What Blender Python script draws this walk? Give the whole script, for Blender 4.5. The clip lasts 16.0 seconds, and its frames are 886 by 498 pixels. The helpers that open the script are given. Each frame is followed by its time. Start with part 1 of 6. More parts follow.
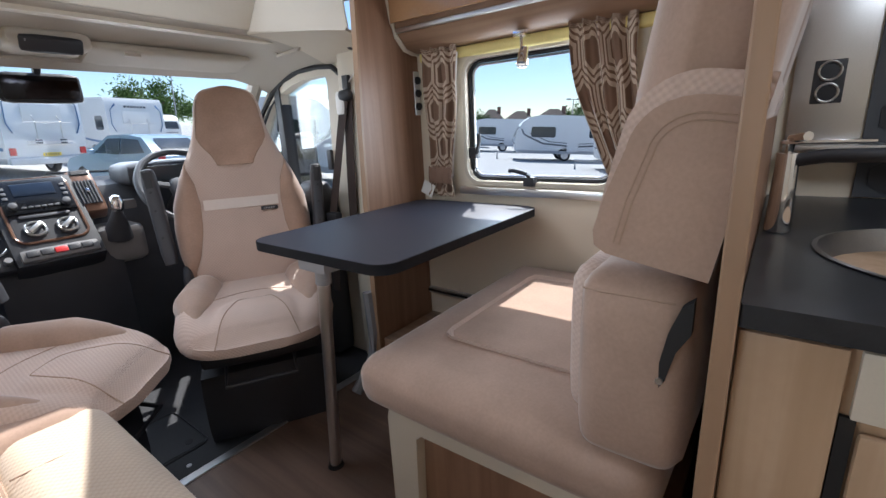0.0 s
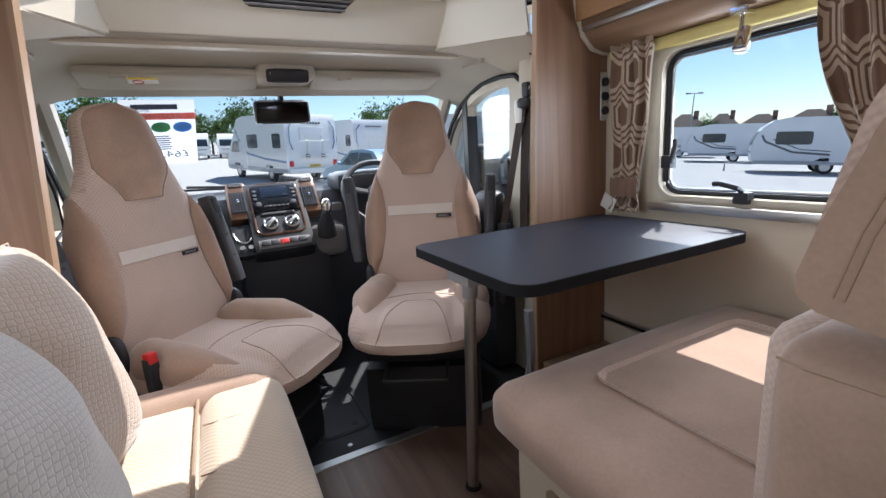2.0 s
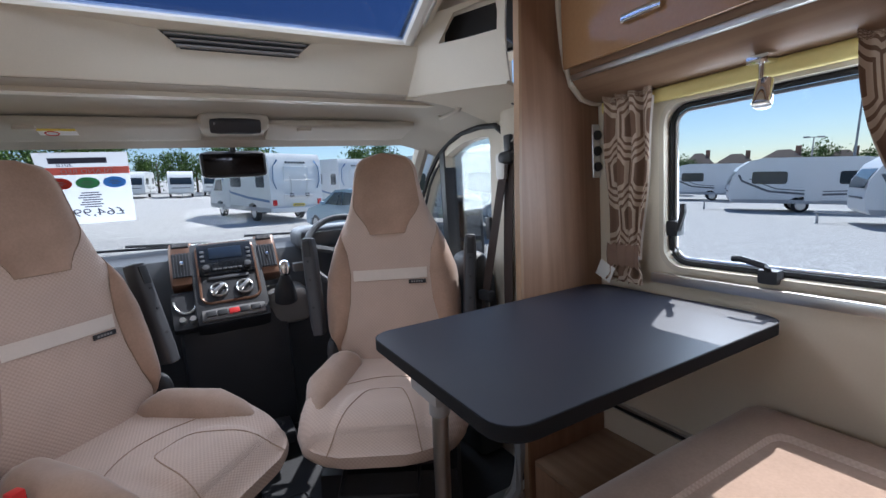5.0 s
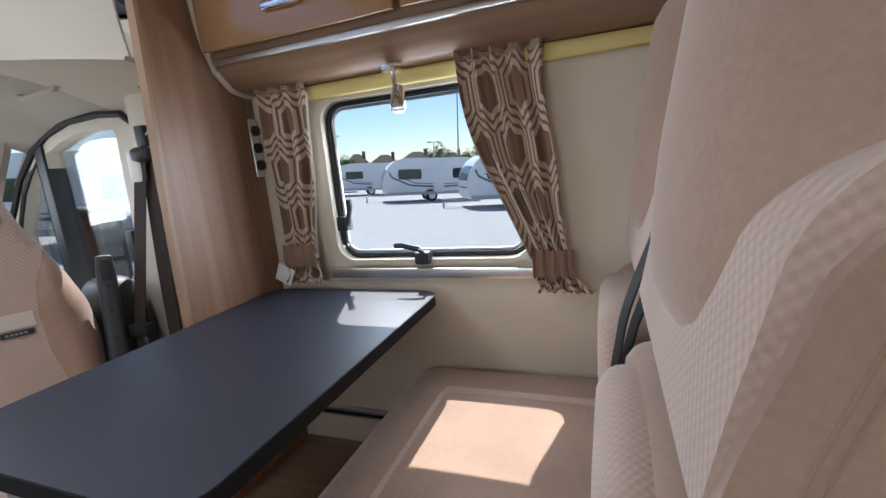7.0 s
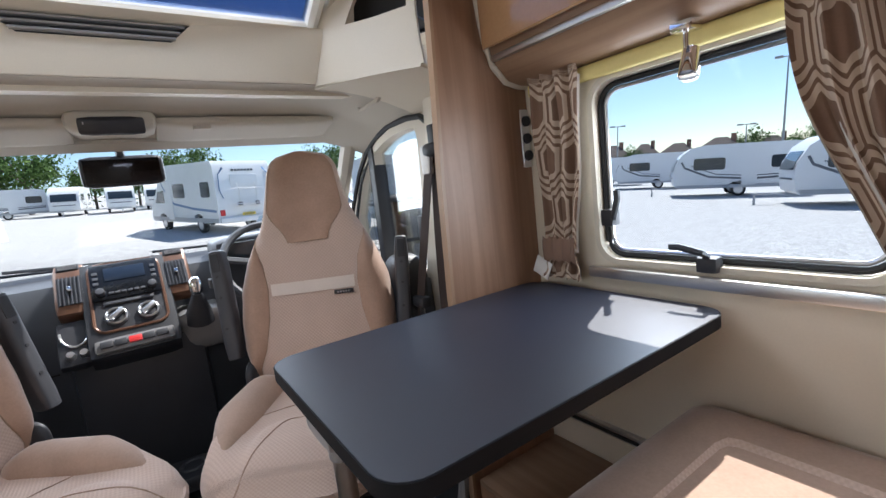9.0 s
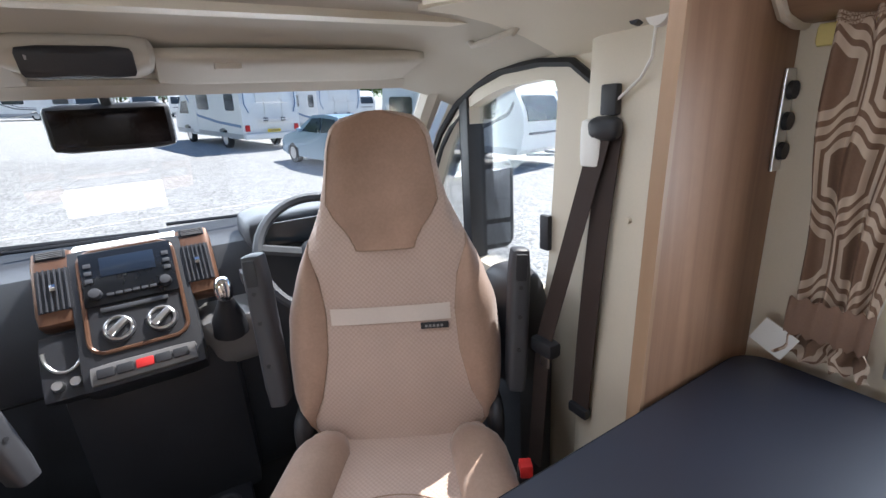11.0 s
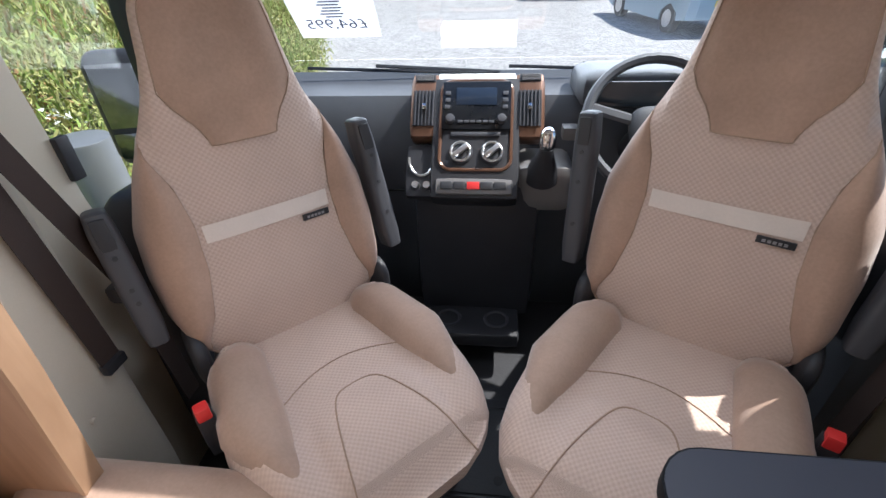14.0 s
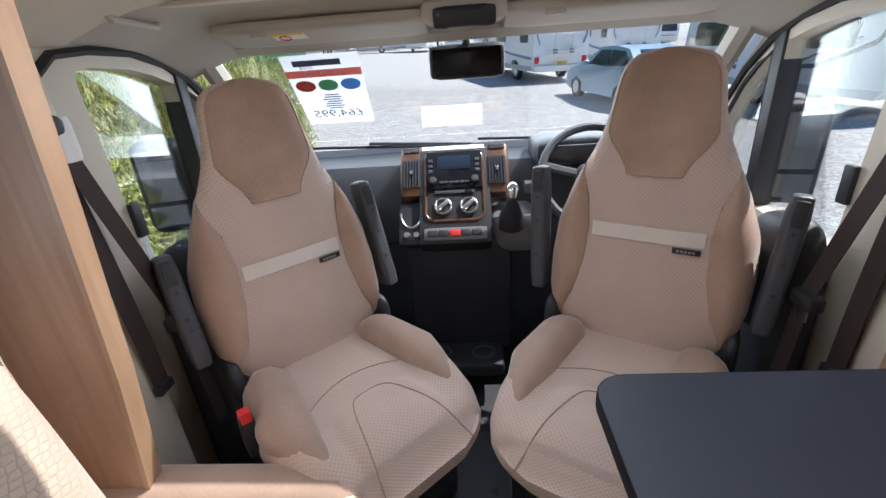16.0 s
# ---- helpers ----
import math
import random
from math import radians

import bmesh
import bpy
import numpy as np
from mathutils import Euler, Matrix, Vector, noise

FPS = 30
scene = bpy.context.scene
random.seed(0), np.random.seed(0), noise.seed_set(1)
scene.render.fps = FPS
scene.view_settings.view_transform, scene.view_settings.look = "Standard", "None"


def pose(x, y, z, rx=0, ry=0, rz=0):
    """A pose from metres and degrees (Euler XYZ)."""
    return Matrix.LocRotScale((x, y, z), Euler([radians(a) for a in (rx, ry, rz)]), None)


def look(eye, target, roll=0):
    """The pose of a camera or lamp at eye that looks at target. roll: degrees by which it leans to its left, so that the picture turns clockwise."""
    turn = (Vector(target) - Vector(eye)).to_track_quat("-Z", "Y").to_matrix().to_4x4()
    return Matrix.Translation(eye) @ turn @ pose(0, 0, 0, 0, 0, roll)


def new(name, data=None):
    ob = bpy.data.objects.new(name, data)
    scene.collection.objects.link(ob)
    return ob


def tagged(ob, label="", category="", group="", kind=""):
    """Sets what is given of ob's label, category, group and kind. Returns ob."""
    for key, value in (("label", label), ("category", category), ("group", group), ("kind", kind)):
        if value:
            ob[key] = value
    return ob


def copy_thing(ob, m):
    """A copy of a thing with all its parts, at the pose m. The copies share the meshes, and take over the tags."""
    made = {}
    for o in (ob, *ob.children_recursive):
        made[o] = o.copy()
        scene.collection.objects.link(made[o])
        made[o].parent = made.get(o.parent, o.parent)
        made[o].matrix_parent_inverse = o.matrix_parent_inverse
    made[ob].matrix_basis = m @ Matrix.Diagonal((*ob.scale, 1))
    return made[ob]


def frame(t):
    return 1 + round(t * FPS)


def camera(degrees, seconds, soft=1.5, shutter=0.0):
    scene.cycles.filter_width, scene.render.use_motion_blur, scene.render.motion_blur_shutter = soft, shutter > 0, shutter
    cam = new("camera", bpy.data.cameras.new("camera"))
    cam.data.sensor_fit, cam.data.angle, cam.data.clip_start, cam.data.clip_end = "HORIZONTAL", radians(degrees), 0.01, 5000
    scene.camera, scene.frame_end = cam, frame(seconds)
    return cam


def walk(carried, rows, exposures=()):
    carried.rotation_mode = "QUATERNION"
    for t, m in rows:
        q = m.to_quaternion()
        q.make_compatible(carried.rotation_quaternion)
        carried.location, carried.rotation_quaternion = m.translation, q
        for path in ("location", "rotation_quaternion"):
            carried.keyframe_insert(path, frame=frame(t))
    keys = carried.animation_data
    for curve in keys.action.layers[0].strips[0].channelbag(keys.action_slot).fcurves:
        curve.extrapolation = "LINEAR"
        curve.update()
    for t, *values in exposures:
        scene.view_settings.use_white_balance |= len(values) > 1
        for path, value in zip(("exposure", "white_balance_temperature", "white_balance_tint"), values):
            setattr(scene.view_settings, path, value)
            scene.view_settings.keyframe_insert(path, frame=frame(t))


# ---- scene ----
cam = camera(90.6, 16.0)
PATH = [
    (0, (-0.396, 0.334, 1.041), (1.132, 1.511, 0.513), -2.9),
    (0.5, (-0.336, 0.347, 1.034), (1.152, 1.58, 0.519), -3.1),
    (1, (-0.282, 0.354, 1.025), (1.071, 1.743, 0.534), -3.4),
    (1.5, (-0.261, 0.349, 1.022), (0.884, 1.925, 0.568), -3.5),
    (2, (-0.251, 0.335, 1.024), (0.629, 2.079, 0.596), -4.0),
    (2.5, (-0.254, 0.317, 1.022), (0.33, 2.187, 0.623), -3.9),
    (3, (-0.273, 0.318, 1.018), (0.022, 2.26, 0.646), -4.1),
    (3.5, (-0.272, 0.323, 1.032), (-0.086, 2.281, 0.668), -4.0),
    (4, (-0.234, 0.355, 1.041), (-0.056, 2.324, 0.737), -3.6),
    (4.5, (-0.184, 0.426, 1.063), (0.245, 2.363, 0.811), -3.4),
    (5, (-0.084, 0.537, 1.097), (0.873, 2.272, 0.827), -3.9),
    (5.2, (-0.043, 0.577, 1.113), (1.15, 2.155, 0.813), -4.6),
    (7.3, (0.002, 0.575, 1.090), (1.841, 1.265, 0.705), -5.4),
    (7.5, (0.018, 0.568, 1.089), (1.844, 1.29, 0.704), -6.0),
    (8, (0.057, 0.562, 1.085), (1.698, 1.651, 0.739), -8.3),
    (8.5, (0.094, 0.542, 1.079), (1.363, 2.056, 0.766), -6.9),
    (8.7, (0.083, 0.551, 1.073), (1.221, 2.171, 0.79), -7.3),
    (10.8, (0.147, 1.157, 1.219), (1.159, 2.81, 0.725), -3.9),
    (11, (0.166, 1.189, 1.239), (1.127, 2.836, 0.633), -3.6),
    (11.5, (0.163, 1.229, 1.246), (0.986, 2.799, 0.321), -2.3),
    (12, (0.163, 1.241, 1.236), (0.841, 2.712, 0.062), -2.3),
    (12.5, (0.15, 1.222, 1.224), (0.774, 2.723, 0.058), -2.4),
    (13, (0.136, 1.216, 1.231), (0.525, 2.802, 0.076), -3.7),
    (13.5, (0.084, 1.225, 1.234), (0.197, 2.88, 0.117), -1.5),
    (14, (0.056, 1.216, 1.229), (-0.158, 2.886, 0.151), -2.1),
    (14.5, (0.042, 1.194, 1.229), (-0.316, 2.853, 0.171), -3.2),
    (15, (0.067, 1.141, 1.238), (-0.217, 2.837, 0.217), -5.1),
    (15.5, (0.07, 1.027, 1.241), (-0.153, 2.769, 0.286), -5.4),
    (16, (0.067, 0.947, 1.253), (-0.078, 2.779, 0.464), -4.2),
]
walk(cam, [(t, look(eye, target, roll)) for t, eye, target, roll in PATH], exposures=[(0.0, 1.12, 6050, 11), (2.0, 1.05, 6100, 11), (3.5, 1.0, 6150, 11), (4.2, 0.95, 6000, 11), (5.0, 0.70, 5850, 11), (6.2, 0.85, 6000, 11), (7.5, 1.05, 6150, 11), (11.0, 1.22, 6150, 11), (12.3, 1.28, 6150, 11), (13.3, 1.24, 6100, 11), (16.0, 1.0, 6150, 11)])

# ---- world and light ----
SUN_WAY = Vector((-0.65, -0.28, -1.0)).normalized()
world = bpy.data.worlds.new("sky")
scene.world = world
world.use_nodes = True
wn = world.node_tree.nodes
sky = wn.new("ShaderNodeTexSky")
sky.sky_type, sky.sun_disc = "NISHITA", False
sky.sun_elevation, sky.sun_rotation = math.asin(-SUN_WAY.z), math.atan2(-SUN_WAY.x, -SUN_WAY.y)
sky.air_density, sky.dust_density, sky.ozone_density = 1.0, 0.2, 3.0
world.node_tree.links.new(sky.outputs[0], wn["Background"].inputs[0])
wn["Background"].inputs[1].default_value = 0.075
sun = new("sun", bpy.data.lights.new("sun", "SUN"))
sun.data.energy, sun.data.angle, sun.data.color = 3.8, radians(0.5), (1.0, 0.95, 0.87)
sun.matrix_world = look((0, 0, 30), Vector((0, 0, 30)) + SUN_WAY)


def window_light(name, x, y, z, sx, sy, target, watts, color=(0.9, 0.95, 1.0)):
    """Sky light that enters by an opening."""
    lamp = new(name, bpy.data.lights.new(name, "AREA"))
    lamp.data.shape, lamp.data.size, lamp.data.size_y = "RECTANGLE", sx, sy
    lamp.data.energy, lamp.data.color = watts, color
    lamp.matrix_world = look((x, y, z), target)
    return lamp


window_light("skylight_right", 1.16, 1.04, 1.06, 0.5, 0.42, (0.0, 1.0, 0.7), 2.6)
window_light("skylight_left", -1.03, 1.0, 1.1, 0.6, 0.45, (0.0, 1.0, 0.7), 2.6)
window_light("skylight_roof", 0.07, 1.73, 1.74, 0.9, 0.36, (0.07, 1.3, 0.9), 3.0)
window_light("skylight_screen", 0.06, 2.72, 1.2, 1.4, 0.5, (0.06, 1.0, 0.75), 6)
# Fill lamp added behind the camera, where no opening is known.
window_light("fill_rear", 0.07, -0.2, 1.9, 0.4, 0.4, (0.07, -0.2, 0.0), 4.0)


# ---- materials ----
def mat(name, color, rough=0.6, metal=0.0, vary=0.12, scale=8.0, fine=90.0, bump=0.15, spec=0.5, island=0.0, sheen=0.0):
    m = bpy.data.materials.new(name)
    m.use_nodes = True
    n, l = m.node_tree.nodes, m.node_tree.links
    b = n["Principled BSDF"]
    b.inputs["Roughness"].default_value, b.inputs["Metallic"].default_value = rough, metal
    b.inputs["Specular IOR Level"].default_value = spec
    if sheen:
        b.inputs["Sheen Weight"].default_value, b.inputs["Sheen Roughness"].default_value = sheen, 0.4
    tc = n.new("ShaderNodeTexCoord")
    big, small = n.new("ShaderNodeTexNoise"), n.new("ShaderNodeTexNoise")
    big.inputs["Scale"].default_value, small.inputs["Scale"].default_value = scale, fine
    big.inputs["Detail"].default_value = 4
    for t in (big, small):
        l.new(tc.outputs["Object"], t.inputs["Vector"])
    mix = n.new("ShaderNodeMath")
    mix.operation = "MULTIPLY_ADD"
    l.new(small.outputs[0], mix.inputs[0])
    mix.inputs[1].default_value = 0.5
    l.new(big.outputs[0], mix.inputs[2])
    ramp = n.new("ShaderNodeMapRange")
    ramp.inputs["From Min"].default_value, ramp.inputs["From Max"].default_value = 0.45, 1.05
    ramp.inputs["To Min"].default_value, ramp.inputs["To Max"].default_value = 1 - vary, 1 + vary
    l.new(mix.outputs[0], ramp.inputs[0])
    value = ramp.outputs[0]
    if island:
        geo = n.new("ShaderNodeNewGeometry")
        r2 = n.new("ShaderNodeMapRange")
        r2.inputs["To Min"].default_value, r2.inputs["To Max"].default_value = 1 - island, 1 + island
        l.new(geo.outputs["Random Per Island"], r2.inputs[0])
        mu = n.new("ShaderNodeMath")
        mu.operation = "MULTIPLY"
        l.new(value, mu.inputs[0]), l.new(r2.outputs[0], mu.inputs[1])
        value = mu.outputs[0]
    col = n.new("ShaderNodeVectorMath")
    col.operation = "SCALE"
    col.inputs[0].default_value = color
    l.new(value, col.inputs["Scale"])
    l.new(col.outputs[0], b.inputs["Base Color"])
    if bump:
        bp = n.new("ShaderNodeBump")
        bp.inputs["Strength"].default_value, bp.inputs["Distance"].default_value = bump, 0.002
        l.new(small.outputs[0], bp.inputs["Height"])
        l.new(bp.outputs[0], b.inputs["Normal"])
    return m


def weave(name, color, dark, pitch, rough=0.9, bump=0.5):
    """Woven cloth: a fine grid of raised threads with soft stains."""
    m = mat(name, color, rough, 0, 0.10, 7.0, 400.0, 0.0, 0.2, sheen=0.3)
    n, l = m.node_tree.nodes, m.node_tree.links
    b = n["Principled BSDF"]
    tc = n.new("ShaderNodeTexCoord")
    sep = n.new("ShaderNodeSeparateXYZ")
    l.new(tc.outputs["UV"], sep.inputs[0])
    waves = []
    for k, f in ((0, 1.0), (1, 1.0)):
        s = n.new("ShaderNodeMath")
        s.operation = "MULTIPLY"
        s.inputs[1].default_value = math.pi / pitch * f
        l.new(sep.outputs[k], s.inputs[0])
        w = n.new("ShaderNodeMath")
        w.operation = "SINE"
        l.new(s.outputs[0], w.inputs[0])
        waves.append(w)
    pr = n.new("ShaderNodeMath")
    pr.operation = "MULTIPLY"
    l.new(waves[0].outputs[0], pr.inputs[0]), l.new(waves[1].outputs[0], pr.inputs[1])
    ab = n.new("ShaderNodeMapRange")
    ab.inputs["From Min"].default_value, ab.inputs["From Max"].default_value = -0.8, 0.8
    l.new(pr.outputs[0], ab.inputs[0])
    mx = n.new("ShaderNodeMix")
    mx.data_type = "RGBA"
    old = b.inputs["Base Color"].links[0].from_socket
    mx.inputs["B"].default_value = (*dark, 1)
    fac = n.new("ShaderNodeMath")
    fac.operation = "MULTIPLY"
    fac.inputs[1].default_value = 0.32
    l.new(ab.outputs[0], fac.inputs[0])
    l.new(fac.outputs[0], mx.inputs[0]), l.new(old, mx.inputs["A"])
    l.new(mx.outputs["Result"], b.inputs["Base Color"])
    bp = n.new("ShaderNodeBump")
    bp.inputs["Strength"].default_value, bp.inputs["Distance"].default_value, bp.invert = bump, 0.0015, True
    l.new(ab.outputs[0], bp.inputs["Height"]), l.new(bp.outputs[0], b.inputs["Normal"])
    return m


def wood(name, light, dark, axis=2, rough=0.42):
    """Laminate with a long grain along one axis."""
    m = mat(name, light, rough, 0, 0.08, 3.0, 60.0, 0.05)
    n, l = m.node_tree.nodes, m.node_tree.links
    b = n["Principled BSDF"]
    tc, mp = n.new("ShaderNodeTexCoord"), n.new("ShaderNodeMapping")
    sc = [28.0, 28.0, 28.0]
    sc[axis] = 1.3
    mp.inputs["Scale"].default_value = sc
    l.new(tc.outputs["Object"], mp.inputs[0])
    g = n.new("ShaderNodeTexNoise")
    g.inputs["Scale"].default_value, g.inputs["Detail"].default_value, g.inputs["Distortion"].default_value = 1.0, 6, 0.6
    l.new(mp.outputs[0], g.inputs["Vector"])
    r = n.new("ShaderNodeMapRange")
    r.inputs["From Min"].default_value, r.inputs["From Max"].default_value = 0.35, 0.68
    l.new(g.outputs[0], r.inputs[0])
    mx = n.new("ShaderNodeMix")
    mx.data_type = "RGBA"
    old = b.inputs["Base Color"].links[0].from_socket
    mx.inputs["B"].default_value = (*dark, 1)
    l.new(r.outputs[0], mx.inputs[0]), l.new(old, mx.inputs["A"])
    l.new(mx.outputs["Result"], b.inputs["Base Color"])
    return m


def glass(name, tint=(1, 1, 1), rough=0.0, gloss=0.6):
    m = bpy.data.materials.new(name)
    m.use_nodes = True
    n, l = m.node_tree.nodes, m.node_tree.links
    n.remove(n["Principled BSDF"])
    tr, gl, mx, fr = n.new("ShaderNodeBsdfTransparent"), n.new("ShaderNodeBsdfGlossy"), n.new("ShaderNodeMixShader"), n.new("ShaderNodeFresnel")
    tr.inputs[0].default_value = (*tint, 1)
    gl.inputs["Roughness"].default_value = rough
    fr.inputs[0].default_value = 1.25
    mu = n.new("ShaderNodeMath")
    mu.operation = "MULTIPLY"
    mu.inputs[1].default_value = gloss
    l.new(fr.outputs[0], mu.inputs[0]), l.new(mu.outputs[0], mx.inputs[0]), l.new(tr.outputs[0], mx.inputs[1]), l.new(gl.outputs[0], mx.inputs[2])
    l.new(mx.outputs[0], n["Material Output"].inputs[0])
    return m


M_CREAM = mat("cream_plastic", (0.66, 0.60, 0.50), 0.55, 0, 0.05, 3, 300, 0.08)
M_WALL = mat("cream_wallboard", (0.72, 0.64, 0.52), 0.6, 0, 0.04, 3, 200, 0.05)
M_PILLAR = mat("pale_cream_plastic", (0.62, 0.56, 0.46), 0.5, 0, 0.05, 4, 300, 0.06)
M_HEAD = mat("grey_cream_headlining", (0.50, 0.46, 0.40), 0.85, 0, 0.05, 4, 500, 0.15)
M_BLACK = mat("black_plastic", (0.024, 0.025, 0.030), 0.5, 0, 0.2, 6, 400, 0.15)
M_DASH = mat("charcoal_grained_plastic", (0.058, 0.064, 0.075), 0.6, 0, 0.15, 6, 500, 0.25)
M_RUBBER = mat("black_rubber", (0.012, 0.012, 0.013), 0.7, 0, 0.1, 6, 100, 0.05)
M_ARM = mat("dark_grey_plastic", (0.055, 0.057, 0.066), 0.5, 0, 0.1, 6, 500, 0.15)
M_SUEDE = mat("brown_suede", (0.41, 0.275, 0.208), 0.95, 0, 0.16, 9, 160, 0.1, 0.15, sheen=0.5)
M_SUEDE2 = mat("mushroom_suede", (0.405, 0.285, 0.222), 0.95, 0, 0.14, 8, 160, 0.1, 0.15, sheen=0.5)
M_CLOTH = weave("cream_woven_cloth", (0.60, 0.465, 0.395), (0.40, 0.29, 0.23), 0.0058)
M_CLOTH2 = weave("ribbed_cream_cloth", (0.60, 0.49, 0.38), (0.42, 0.32, 0.24), 0.007)
M_BAND = mat("white_suede_band", (0.74, 0.66, 0.60), 0.9, 0, 0.06, 12, 200, 0.1, 0.2)
M_PIPE = mat("brown_seam_thread", (0.36, 0.255, 0.19), 0.9, 0, 0.1, 8, 200, 0.0, 0.2)
M_WOOD = wood("walnut_laminate", (0.335, 0.196, 0.124), (0.235, 0.130, 0.078))
M_WOODY = wood("walnut_laminate_lengthwise", (0.33, 0.215, 0.14), (0.24, 0.145, 0.09), 1)
M_WOODL = wood("light_oak_edging", (0.37, 0.238, 0.15), (0.29, 0.178, 0.108))
M_OAK = wood("light_oak_laminate", (0.50, 0.35, 0.23), (0.42, 0.28, 0.17))
M_BRONZE = mat("gloss_bronze_laminate", (0.34, 0.19, 0.095), 0.08, 0, 0.1, 2, 100, 0.0, 0.7)
# Blue in this black stands in for sky reflected from the rooflight.
M_TABLE = mat("black_laminate", (0.009, 0.014, 0.032), 0.50, 0, 0.12, 5, 600, 0.03, 0.95)
M_EDGE = mat("black_table_edging", (0.010, 0.010, 0.012), 0.75, 0, 0.1, 5, 300, 0.05, 0.2)
M_ALU = mat("brushed_aluminium", (0.66, 0.66, 0.66), 0.32, 1.0, 0.06, 8, 300, 0.05)
M_CHROME = mat("chrome", (0.82, 0.82, 0.83), 0.08, 1.0, 0.03, 8, 100, 0.0)
M_BROWNTRIM = mat("copper_brown_gloss_trim", (0.17, 0.088, 0.055), 0.3, 0.3, 0.15, 5, 60, 0.0)
M_WHITE = mat("white_plastic", (0.78, 0.77, 0.74), 0.45, 0, 0.04, 6, 200, 0.03)
M_PAPER = mat("white_paper", (0.86, 0.86, 0.84), 0.8, 0, 0.02, 6, 200, 0.02)
M_RED = mat("red_plastic", (0.62, 0.03, 0.03), 0.4, 0, 0.06, 6, 100, 0.0)
M_FLOOR = wood("dark_wood_vinyl_floor", (0.20, 0.13, 0.097), (0.135, 0.085, 0.063), 1, 0.4)
M_CABFLOOR = mat("dark_grey_cab_mat", (0.03, 0.031, 0.035), 0.75, 0, 0.3, 5, 150, 0.3)
# Yellow glow on the wall above the windows, put into a strip's colour.
M_WALLGLOW = mat("yellow_wall_glow", (0.78, 0.66, 0.26), 0.6, 0, 0.05, 5, 100, 0.03)
M_GREYSEAT = mat("grey_plastic", (0.28, 0.28, 0.29), 0.45, 0, 0.08, 6, 200, 0.05)
M_TAPE = mat("dark_brown_belt_webbing", (0.040, 0.026, 0.022), 0.8, 0, 0.1, 10, 500, 0.3)
M_GLASS = glass("clear_glass", (0.97, 0.99, 0.99))
M_ACRYLIC = glass("acrylic_window_pane", (0.86, 0.89, 0.91))
M_TINT = glass("blue_tinted_rooflight", (0.33, 0.39, 0.52))
M_DARKGLASS = mat("dark_vehicle_glass", (0.03, 0.04, 0.05), 0.08, 0, 0.1, 3, 20, 0.0, 0.6)


# ---- mesh helpers ----
def part(name, bm, material, parent=None, label="", smooth=True):
    """One mesh object out of a bmesh, under a thing or a part."""
    bmesh.ops.recalc_face_normals(bm, faces=bm.faces)
    me = bpy.data.meshes.new(name)
    bm.to_mesh(me)
    bm.free()
    for p in me.polygons:
        p.use_smooth = smooth
    if smooth:
        me.set_sharp_from_angle(angle=radians(38))
    me.materials.append(material)
    ob = new(name, me)
    if parent is not None:
        ob.parent = parent
    if label:
        ob["label"] = label
    return ob


def thing(name, label, category, at=None, group="", kind=""):
    ob = new(name)
    ob.empty_display_size = 0.05
    if at is not None:
        ob.matrix_basis = at
    return tagged(ob, label, category, group, kind)


def box(x0, x1, y0, y1, z0, z1, r=0.0, seg=2, m=None, bm=None):
    """A box with rounded edges, added to bm."""
    one = bmesh.new()
    bmesh.ops.create_cube(one, size=1.0, matrix=Matrix.LocRotScale(((x0 + x1) / 2, (y0 + y1) / 2, (z0 + z1) / 2), None, (x1 - x0, y1 - y0, z1 - z0)))
    if r:
        bmesh.ops.bevel(one, geom=one.edges[:], offset=r, segments=seg, profile=0.6, affect="EDGES", clamp_overlap=True)
    if m is not None:
        one.transform(m)
    return merge(one, bm)


def merge(one, bm):
    if bm is None:
        return one
    me = bpy.data.meshes.new("tmp")
    one.to_mesh(me)
    one.free()
    bm.from_mesh(me)
    bpy.data.meshes.remove(me)
    return bm


def tube(points, r, sides=8, bm=None, close=False, rx=None):
    """A tube of radius r (or an oval rx by r) along points."""
    one = bmesh.new()
    pts = [Vector(p) for p in points]
    rings = []
    n = len(pts)
    up0 = Vector((0, 0, 1))
    for i, p in enumerate(pts):
        a = pts[(i - 1) % n] if (i or close) else p
        b = pts[(i + 1) % n] if (i < n - 1 or close) else p
        d = (b - a).normalized()
        up = up0 if abs(d.z) < 0.9 else Vector((0, 1, 0))
        sx = d.cross(up).normalized()
        sy = sx.cross(d).normalized()
        rings.append([one.verts.new(p + sx * math.cos(2 * math.pi * k / sides) * (rx or r) + sy * math.sin(2 * math.pi * k / sides) * r) for k in range(sides)])
    for i in range(n if close else n - 1):
        A, B = rings[i], rings[(i + 1) % n]
        for k in range(sides):
            one.faces.new((A[k], A[(k + 1) % sides], B[(k + 1) % sides], B[k]))
    if not close:
        one.faces.new(rings[0][::-1]), one.faces.new(rings[-1])
    return merge(one, bm)


def cyl(p0, p1, r, r1=None, sides=20, bm=None, bevel=0.0):
    one = bmesh.new()
    p0, p1 = Vector(p0), Vector(p1)
    d = p1 - p0
    q = Vector((0, 0, 1)).rotation_difference(d)
    bmesh.ops.create_cone(one, cap_ends=True, segments=sides, radius1=r, radius2=r if r1 is None else r1, depth=d.length, matrix=Matrix.LocRotScale((p0 + p1) / 2, q, None))
    if bevel:
        bmesh.ops.bevel(one, geom=[e for e in one.edges if any(len(f.verts) > 4 for f in e.link_faces)], offset=bevel, segments=2, profile=0.6, affect="EDGES")
    return merge(one, bm)


